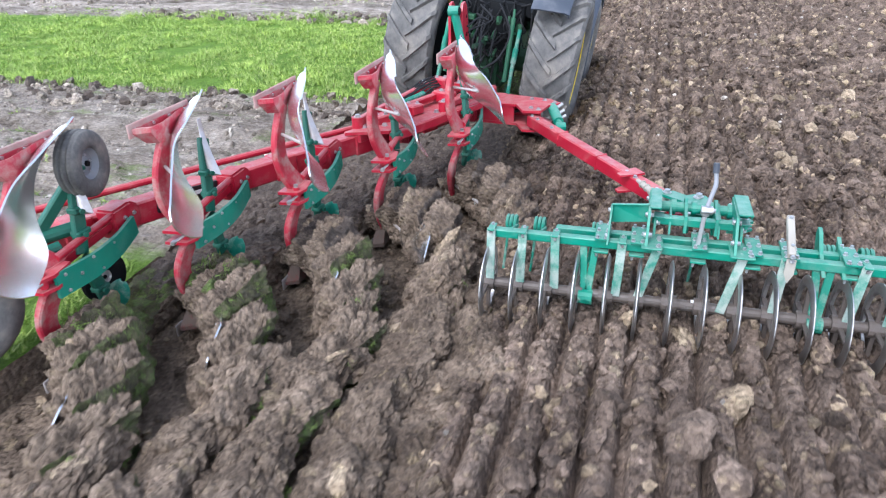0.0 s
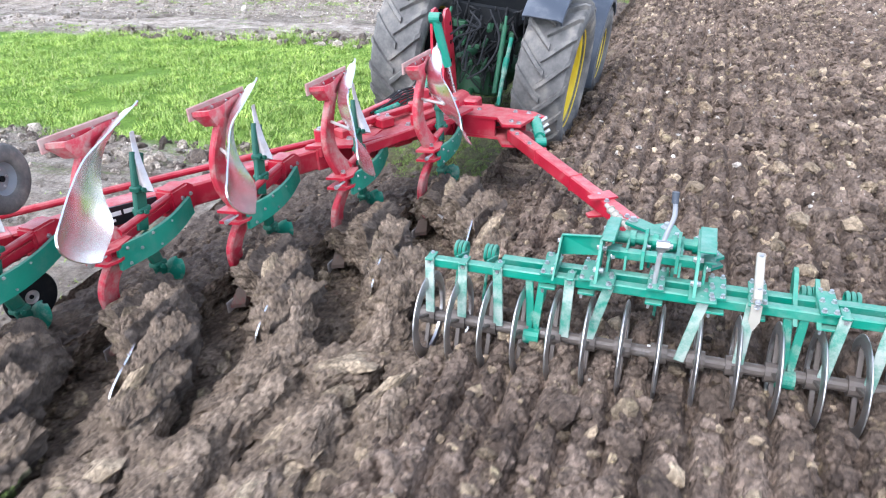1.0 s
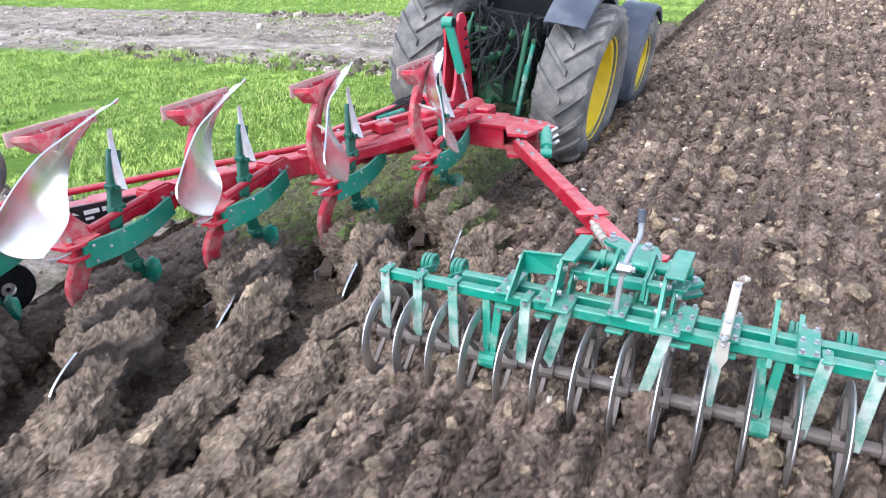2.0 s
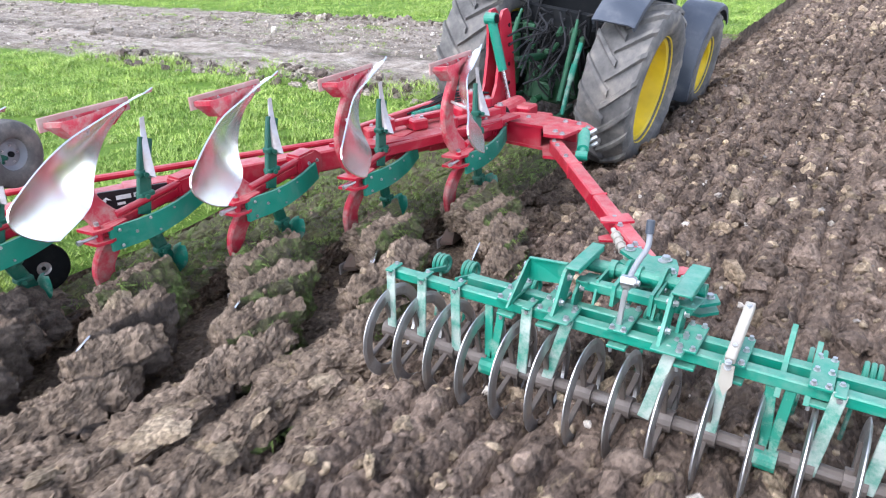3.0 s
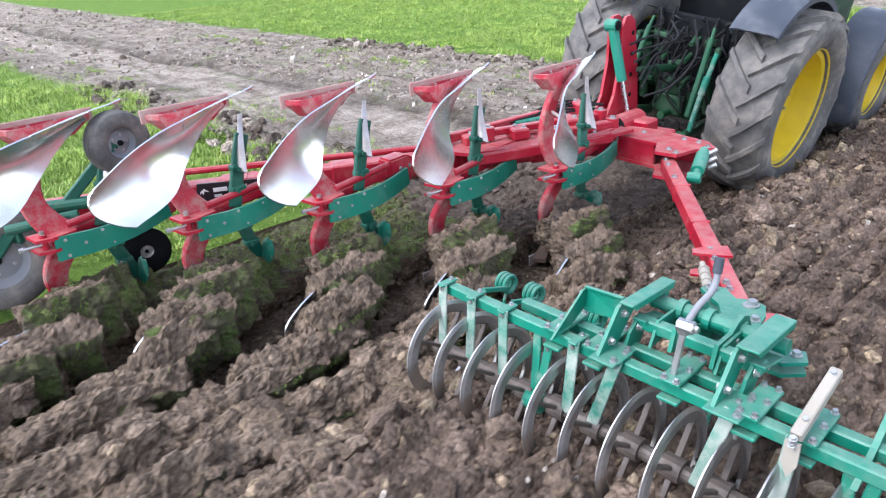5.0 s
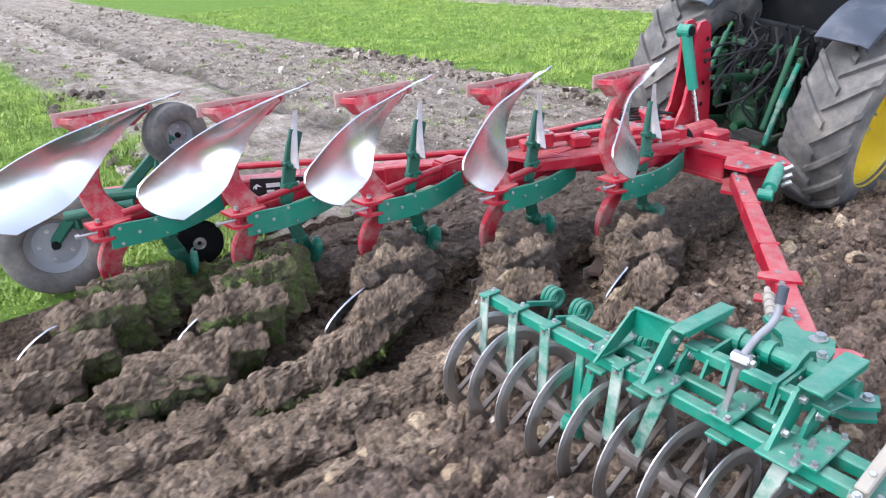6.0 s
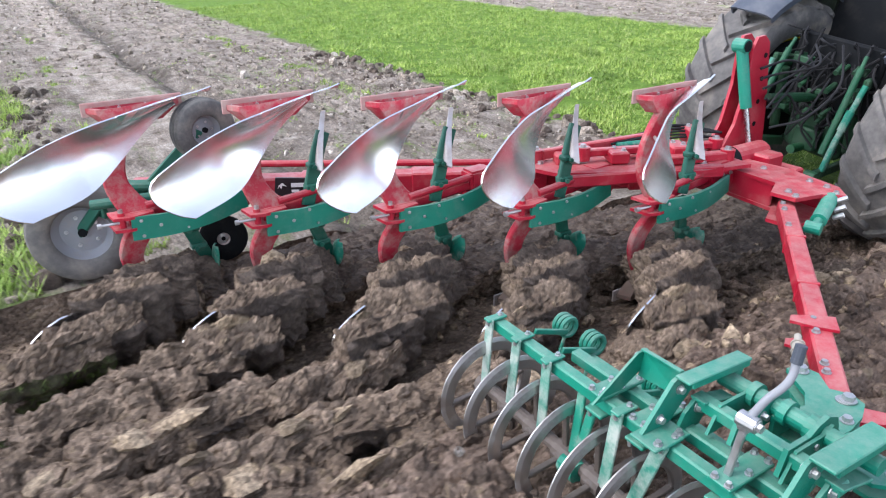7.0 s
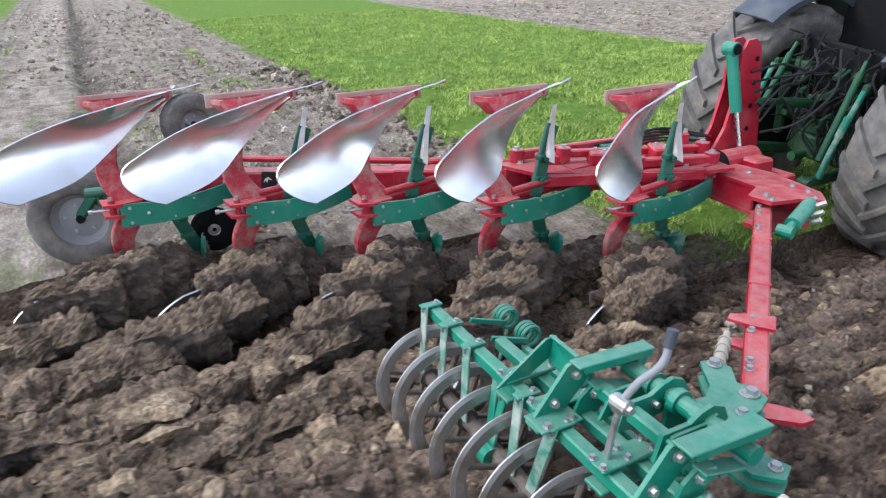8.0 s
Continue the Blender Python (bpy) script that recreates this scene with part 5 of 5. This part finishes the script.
def big_wheel(name, c, R, w, rim_r, lugs, s, label):
    """A tractor wheel; s: the side (+1 right) to which its dished rim looks."""
    h = w / 2
    bm = lathe(bmesh.new(), [(rim_r, -h * 0.72), (rim_r + 0.06, -h * 0.92), (rim_r + (R - rim_r) * 0.55, -h * 1.0), (R - 0.10, -h * 0.97), (R - 0.055, -h * 0.86), (R - 0.045, 0), (R - 0.055, h * 0.86), (R - 0.10, h * 0.97), (rim_r + (R - rim_r) * 0.55, h * 1.0), (rim_r + 0.06, h * 0.92), (rim_r, h * 0.72)], 64)
    for face in bm.faces:
        c_ = face.calc_center_median()
        face.material_index = int(abs(c_.x) > h * 0.84 and math.hypot(c_.y, c_.z) < R - 0.11)
    wheel = part(name, bm, [M_RUBBER, M_SIDEWALL], tractor, label, True)
    bm = bmesh.new()
    for k in range(lugs):
        for side in (-1, 1):
            a0 = 2 * math.pi * (k + (0.5 if side > 0 else 0)) / lugs
            sec = []
            n = 6
            for q in range(n + 1):
                t = q / n
                a = a0 + 0.36 * t
                x = side * (-0.03 + (h + 0.015) * (1 - t) ** 0.9 + 0.0)
                r = R - (0.0 if t > 0.12 else 0.035)
                sec.append((x, a, r))
            rows_ = []
            half = 0.085
            for x, a, r in sec:
                row = []
                for da, rr in ((-half, R - 0.07), (-half * 0.6, r), (half * 0.6, r), (half, R - 0.07)):
                    ang = a + da * 0.62 / R
                    row.append(bm.verts.new((x, rr * math.cos(ang), rr * math.sin(ang))))
                rows_.append(row)
            for p, q in zip(rows_, rows_[1:]):
                for j in range(3):
                    bm.faces.new((p[j], p[j + 1], q[j + 1], q[j]))
            bm.faces.new(rows_[0])
            bm.faces.new(rows_[-1])
    part("lug_tread", bm, M_RUBBER, wheel, "worn chevron lugs")
    bm = lathe(bmesh.new(), [(rim_r + 0.03, s * h * 0.80), (rim_r + 0.03, s * h * 0.70), (rim_r - 0.04, s * h * 0.62), (rim_r - 0.06, -s * h * 0.1), (rim_r * 0.6, -s * h * 0.12), (rim_r * 0.35, s * h * 0.05), (0.02, s * h * 0.08), (0.02, -s * h * 0.3), (rim_r - 0.02, -s * h * 0.3), (rim_r - 0.01, -s * h * 0.7), (rim_r + 0.03, -s * h * 0.75), (rim_r + 0.005, s * h * 0.6), (rim_r + 0.01, s * h * 0.78)], 48)
    rim = part("rim", bm, M_YELLOW, wheel, "yellow steel rim", True)
    bolts(rim, [(s * h * 0.04, rim_r * 0.42 * math.cos(0.6283 * k), rim_r * 0.42 * math.sin(0.6283 * k)) for k in range(10)], (s, 0, 0), 0.018, 0.03)
    wheel.matrix_basis = pose(*c)
    return wheel


R_REAR, R_FRONT = 0.98, 0.76
rear_wheels = [big_wheel("rear_wheel", (s * 0.94, 0, R_REAR), R_REAR, 0.66, 0.61, 19, s, "large rear tyre with dusty chevron lugs") for s in (1, -1)]
front_wheels = [big_wheel("front_wheel", (s * 0.96, 2.75, R_FRONT), R_FRONT, 0.52, 0.40, 18, s, "front tyre on a yellow rim") for s in (1, -1)]


def fender(name, c, R, w, a0, a1, label):
    bm = bmesh.new()
    rows_ = []
    for k in range(19):
        a = radians(a0 + (a1 - a0) * k / 18)
        y, z = math.cos(a), math.sin(a)
        rows_.append([bm.verts.new((c[0] + x, c[1] + r * y, c[2] + r * z)) for x, r in ((-w / 2, R - 0.10), (-w / 2, R - 0.02), (-w / 2 + 0.06, R), (w / 2 - 0.06, R), (w / 2, R - 0.03), (w / 2, R - 0.09))])
    for p, q in zip(rows_, rows_[1:]):
        for j in range(5):
            bm.faces.new((p[j], p[j + 1], q[j + 1], q[j]))
    bmesh.ops.recalc_face_normals(bm, faces=bm.faces[:])
    bmesh.ops.solidify(bm, geom=bm.faces[:], thickness=0.02)
    return part(name, bm, M_FENDER, tractor, label, True)


def build_tractor():
    for s in (1, -1):
        fender("rear_fender", (s * 0.82, 0, R_REAR), 1.15, 0.48, 20, 134 if s > 0 else 129, "grey-blue curved rear fender")
        fender("front_fender", (s * 0.97, 2.75, R_FRONT), 0.90, 0.50, 40, 205, "dark grey front fender")
    # rear axle and gearbox
    bm = bmesh.new()
    box(bm, (0, 0.1, 0.95), (0.62, 0.9, 0.62), bev=0.04)
    box(bm, (0, -0.32, 0.90), (0.46, 0.16, 0.50), bev=0.03)
    for s in (1, -1):
        rod(bm, (s * 0.28, 0, R_REAR), (s * 0.95, 0, R_REAR), 0.17, 18, 0.13)
    bar(bm, (0, 0.5, 0.85), (0, 2.9, 0.80), 0.44, 0.50, 0.04)
    part("gearbox", bm, M_TRACTOR, tractor, "dark green gearbox and rear axle")
    # dark discs added so that the wheels' inner sides read dark, not yellow
    for s in (1, -1):
        part("rim_cover", rod(bmesh.new(), (s * 0.66, 0, R_REAR), (s * 0.74, 0, R_REAR), 0.57, 32), M_DARK, tractor, "dark disc added to cover the rim's inner side")
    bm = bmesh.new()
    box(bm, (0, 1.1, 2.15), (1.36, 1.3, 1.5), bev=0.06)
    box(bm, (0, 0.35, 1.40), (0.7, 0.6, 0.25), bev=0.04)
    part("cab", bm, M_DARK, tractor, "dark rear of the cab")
    bm = bmesh.new()
    box(bm, (0, 2.5, 1.45), (0.78, 2.0, 0.75), bev=0.08)
    part("bonnet", bm, M_TRACTOR, tractor, "green bonnet")
    bm = bmesh.new()
    box(bm, (0.0, -0.42, 0.80), (0.26, 0.14, 0.22), bev=0.02)
    rod(bm, (0, -0.50, 0.72), (0, -0.66, 0.72), 0.045, 12)
    box(bm, (0.0, -0.40, 1.20), (0.5, 0.10, 0.30), bev=0.02)
    part("rear_plate", bm, M_TRACTOR, tractor)
    # plain dark box added as a backing behind the hoses
    part("hose_backing", box(bmesh.new(), (0.04, -0.43, 1.45), (0.86, 0.07, 0.66), bev=0.02), M_DARK, tractor)
    # valves and couplings, cluttered
    rng = random.Random(3)
    for k in range(22):
        bm = bmesh.new()
        x, z = rng.uniform(-0.32, 0.36), rng.uniform(1.05, 1.62)
        y = -0.42 - rng.uniform(0, 0.12)
        if k % 2:
            box(bm, (x, y, z), (rng.uniform(0.05, 0.12), 0.12, rng.uniform(0.04, 0.09)), bev=0.008)
        else:
            rod(bm, (x, y, z), (x + rng.uniform(-0.03, 0.03), y - 0.14, z - 0.05), rng.uniform(0.014, 0.028), 8)
        part("valve_block" if k % 2 else "coupling", bm, M_TRACTOR, tractor)
    for k in range(60):
        x, z = rng.uniform(-0.38, 0.46), rng.uniform(1.1, 1.84)
        p0 = Vector((x, -0.48, z))
        p1 = Vector((x + rng.uniform(-0.15, 0.15), -0.53 + rng.uniform(-0.08, 0.05), z + rng.uniform(-0.35, 0.05)))
        p2 = Vector((x + rng.uniform(-0.2, 0.2), -0.50, z + rng.uniform(-0.4, 0.1)))
        part("hose", sweep(bmesh.new(), smooth_line([p0, p0.lerp(p1, 0.5) + Vector((0, -0.06, 0.02)), p1, p2], 5), circle(rng.choice((0.007, 0.009, 0.012)), 6)), M_HOSE, tractor, "", True)
    # three-point linkage
    for s in (1, -1):
        bm = bmesh.new()
        bar(bm, (s * 0.34, -0.25, 0.62), (s * 0.50, -1.12, 0.72), 0.05, 0.10, 0.012)
        rod(bm, (s * 0.46, -1.12, 0.72), (s * 0.56, -1.12, 0.72), 0.06, 12)
        part("lower_link", bm, M_TRACTOR, tractor)
        bm = bmesh.new()
        bar(bm, (s * 0.30, -0.15, 1.45), (s * 0.47, -0.66, 1.50), 0.06, 0.11, 0.015)
        part("lift_arm", bm, M_TRACTOR, tractor)
        bm = rod(bmesh.new(), (s * 0.47, -0.66, 1.50), (s * 0.47, -0.84, 0.98), 0.026, 10)
        rod(bm, (s * 0.47, -0.75, 1.28), (s * 0.47, -0.80, 1.10), 0.036, 10)
        bar(bm, (s * 0.47, -0.82, 1.02), (s * 0.48, -0.90, 0.72), 0.045, 0.07, 0.01)
        part("lift_rod", bm, M_GREENWORN, tractor)
        bm = rod(bmesh.new(), (s * 0.36, -0.62, 1.62), (s * 0.40, -0.86, 0.86), 0.030, 12)
        rod(bm, (s * 0.36, -0.62, 1.62), (s * 0.35, -0.58, 1.72), 0.018, 10)
        part("stabiliser", bm, M_LINK, tractor, "mid-green linkage strut")
        bm = rod(bmesh.new(), (s * 0.40, -0.40, 0.80), (s * 0.38, -0.56, 1.42), 0.045, 12)
        part("lift_cylinder", bm, M_TRACTOR, tractor)
    bm = rod(bmesh.new(), (0, -0.45, 1.22), (0.08, -1.45, 1.38), 0.03, 12)
    rod(bm, (0.02, -0.7, 1.26), (0.06, -1.15, 1.33), 0.045, 12)
    part("top_link", bm, M_TRACTOR, tractor)


build_tractor()


# ---- the soil that the plough turns: furrow slices, cut into rigid pieces ----
SLICE = 0.265
FURROW_SLICES = []


def slice_mesh(k, top):
    """One piece of furrow slice: a crumbling block with crumbs and clods on all the sides that come up when it is turned over. top: turf or bare."""
    rng = np.random.default_rng(100 + k)
    nx, ny, nz = 20, 20, 12
    W, L, D = WIDTH * 1.04, SLICE * 2.3, DEPTH
    verts, faces, mi, index = [], [], [], {}

    def vert(i, j, l):
        key = (i, j, l)
        if key not in index:
            p = Vector(((i / nx - 0.5) * W, (j / ny - 0.5) * L, (l / nz - 0.5) * D))
            # ends drawn in and corners rounded, so that neighbours run into one another
            e = max(0.0, abs(j / ny - 0.5) * 2 - 0.45) / 0.55
            c = max(0.0, abs(i / nx - 0.5) * 2 - 0.45) / 0.55
            p.z *= (1 - 0.20 * e * e) * (1 - 0.26 * c * c)
            p.x *= 1 - 0.10 * e * e
            out = Vector((p.x / W, 0.4 * p.y / L, p.z / D)).normalized()
            q = p * 6 + Vector((k * 5.1, k * 2.3, k))
            for f, g in ((1.0, 0.036), (2.6, 0.018)):
                p += g * Vector((noise.noise(q * f), noise.noise(q * f + Vector((9, 0, 0))), noise.noise(q * f + Vector((0, 9, 0)))))
            # broken into clods: creases between cells at two sizes
            for f, g in ((8.0, 0.085), (21.0, 0.036)):
                near = noise.voronoi(p * f + Vector((k * 3.7, k, 0)))[0]
                p += out * g * (min(0.55, near[1] - near[0]) - 0.28)
            p += out * 0.012 * noise.noise(q * 12)
            if p.z < 0:
                p.z *= 1.08                      # loosened soil swells below the cut
            index[key] = len(verts)
            verts.append(p[:])
        return index[key]

    for a, b, side in ((nx, ny, "z0"), (nx, ny, "z1"), (nx, nz, "y0"), (nx, nz, "y1"), (ny, nz, "x0"), (ny, nz, "x1")):
        for i in range(a):
            for j in range(b):
                q = [(i, j), (i + 1, j), (i + 1, j + 1), (i, j + 1)]
                if side[0] == "z":
                    f = [vert(u, v, nz if side == "z1" else 0) for u, v in q]
                elif side[0] == "y":
                    f = [vert(u, ny if side == "y1" else 0, v) for u, v in q]
                else:
                    f = [vert(nx if side == "x1" else 0, u, v) for u, v in q]
                if side in ("z0", "y1", "x0"):
                    f = f[::-1]
                for t in ((f[0], f[1], f[2]), (f[0], f[2], f[3])):
                    faces.append(t)
                    mi.append(0 if side == "z1" else 1)
    V, F, Mi = [np.array(verts)], [np.array(faces)], [np.array(mi)]
    smooth = [np.full(len(faces), False)]
    base = len(verts)
    n = 30
    rot = turns(rng, n)
    for c in range(n):
        r = float(np.clip(0.015 * np.exp(rng.normal(0, 0.6)), 0.007, 0.06))
        where = rng.random()
        if where < 0.50:
            p = (rng.uniform(-0.22, 0.22), rng.uniform(-0.2, 0.2), -D / 2 + 0.02 - r * 0.1)
        elif where < 0.66:
            p = (-W / 2 + 0.03, rng.uniform(-0.18, 0.18), rng.uniform(-D / 2 + 0.05, D / 2 - 0.06))
        else:
            r *= 0.7
            p = (rng.uniform(-0.21, 0.21), rng.uniform(-0.18, 0.18), D / 2 - 0.02 - r * 0.3)
        v, f = (LUMPS if r > 0.035 else LUMPS_SMALL)[rng.integers(0, 10)]
        if c < 3:
            r = float(rng.uniform(0.035, 0.125))
            p = (rng.uniform(-0.18, 0.18), rng.uniform(-0.14, 0.14), -D / 2 + r * 0.35)
            v, f = LUMPS_BIG[rng.integers(0, 10)]
        size = r * (np.array((1.15, 1.1, 0.8)) * rng.uniform(0.8, 1.25, 3) if c < 3 else rng.uniform(0.65, 1.4, 3))
        V.append((v * size) @ (np.eye(3) if c < 3 else rot[c].T) + np.array(p))
        F.append(f + base)
        Mi.append(np.full(len(f), 2 if rng.random() < (0.45 if c < 3 else 0.2) else 1))
        smooth.append(np.full(len(f), False))
        base += len(v)
    if top == "turf":
        m = 34
        px, py = rng.uniform(-0.23, 0.23, m), rng.uniform(-0.17, 0.17, m)
        v, f = blades(np.stack([px, py, np.full(m, D / 2 - 0.025)], -1), rng, 0.06, 5)
        V.append(v)
        F.append(f + base)
        Mi.append(np.full(len(f), 3))
        smooth.append(np.full(len(f), False))
    me = mesh_from("soil_slice", np.concatenate(V), np.concatenate(F), [M_TURF if top == "turf" else M_BARE, M_FRESH, M_DRY, M_SODGRASS], np.concatenate(Mi))
    me.polygons.foreach_set("use_smooth", np.concatenate(smooth))
    return me


SLICE_MESHES = {top: [slice_mesh(k + (50 if top == "turf" else 0), top) for k in range(9)] for top in ("turf", "bare")}
# seconds after the share's point arrives: turn in degrees, shift to the right, lift, drag forward
TURNING = [(0.0, 0, 0.0, 0.0, 0.0), (0.14, 17, 0.04, 0.06, 0.03), (0.28, 48, 0.23, 0.19, 0.08), (0.42, 80, 0.50, 0.27, 0.12), (0.56, 106, 0.71, 0.22, 0.15), (0.70, 126, 0.84, 0.13, 0.17), (0.86, 142, 0.91, 0.06, 0.17), (1.04, 152, 0.93, 0.02, 0.17)]


def turned(home, dt, jitter):
    ts = [r[0] for r in TURNING]
    a, x, z, y = (float(np.interp(dt, ts, [r[c] for r in TURNING])) for c in (1, 2, 3, 4))
    w = min(1.0, max(0.12, (a - 70) / 75)) if a else 0.0
    return Matrix.Translation(home + Vector((x + jitter[0] * w, y + jitter[1] * w, z + jitter[2] * w))) @ pose(0, 0, 0, jitter[3] * w, a + jitter[4] * w, jitter[5] * w)


def build_slices():
    rng = random.Random(11)
    V, F, Mi, base = [], [], [], 0
    for i, (ox, oy) in enumerate(BODY):
        y = 1.3
        while y < cut_end(i) + 0.1:
            home = Vector((cut_x(i), y, -DEPTH / 2))
            top = "turf" if turfy(cut_x(i), y) else "bare"
            me = rng.choice(SLICE_MESHES[top])
            jitter = (rng.uniform(-0.07, 0.06), rng.uniform(-0.06, 0.06), rng.uniform(-0.07, 0.03), rng.uniform(-14, 14), rng.uniform(-30, 30), rng.uniform(-30, 30))
            t0 = (y - (oy + 0.63)) / SPEED
            m = turned(home, -t0, jitter)
            y += SLICE
            if t0 + TURNING[-1][0] < 0:
                co = np.empty(len(me.vertices) * 3, dtype=np.float32)
                me.vertices.foreach_get("co", co)
                tri = np.empty(len(me.loops), dtype=np.int32)
                me.loops.foreach_get("vertex_index", tri)
                mi = np.empty(len(me.polygons), dtype=np.int32)
                me.polygons.foreach_get("material_index", mi)
                mm = np.array(m)
                V.append(co.reshape(-1, 3) @ mm[:3, :3].T + mm[:3, 3])
                F.append(tri.reshape(-1, 3) + base)
                Mi.append(np.where(mi == 0, 4, mi) if top == "turf" else mi)
                base += len(me.vertices)
                continue
            ob = new("soil_slice", me)
            tagged(ob, "brown clay slice topped with grass, turned by the plough" if top == "turf" else "brown crumbling clay slice turned by the plough", "soil", "furrow slices")
            FURROW_SLICES.append((ob, home, t0, jitter))
            ob.matrix_world = m
    me = mesh_from("turned_soil", np.concatenate(V), np.concatenate(F), [M_BARE, M_FRESH, M_DRY, M_SODGRASS, M_TURF], np.concatenate(Mi))
    tagged(new("turned_soil", me), "freshly turned brown clay with clods behind the plough", "soil", kind="stuff")


build_slices()


# ---- what moves ----
def motions():
    times = [0.5 * k for k in range(17)]
    for ob, m in ((plough, Matrix()), (packer, Matrix()), (tractor, tractor.matrix_world.copy())):
        walk(ob, [(t, pose(0, SPEED * t, 0) @ m) for t in times])

    def roll(ob, radius, step):
        m = ob.matrix_basis.copy()
        n = int(round(8 / step))
        size = Matrix.Diagonal((*m.to_scale(), 1)).inverted()
        walk(ob, [(8 * k / n, (m @ size) @ pose(0, 0, 0, -math.degrees(SPEED * 8 * k / n / radius))) for k in range(n + 1)])

    for w in rear_wheels:
        roll(w, R_REAR, 0.4)
    for w in front_wheels:
        roll(w, R_FRONT, 0.4)
    roll(land_wheel, 0.40, 0.2)
    roll(low_wheel, 0.30, 0.2)
    roll(packer_axle, 0.305, 0.2)
    for ob, home, t0, jitter in FURROW_SLICES:
        keys = [t0 + r[0] for r in TURNING if 0.05 < t0 + r[0] < 7.95]
        if t0 > 8:
            continue
        walk(ob, [(t, turned(home, t - t0, jitter)) for t in [0.0] + keys + [8.0]])


motions()
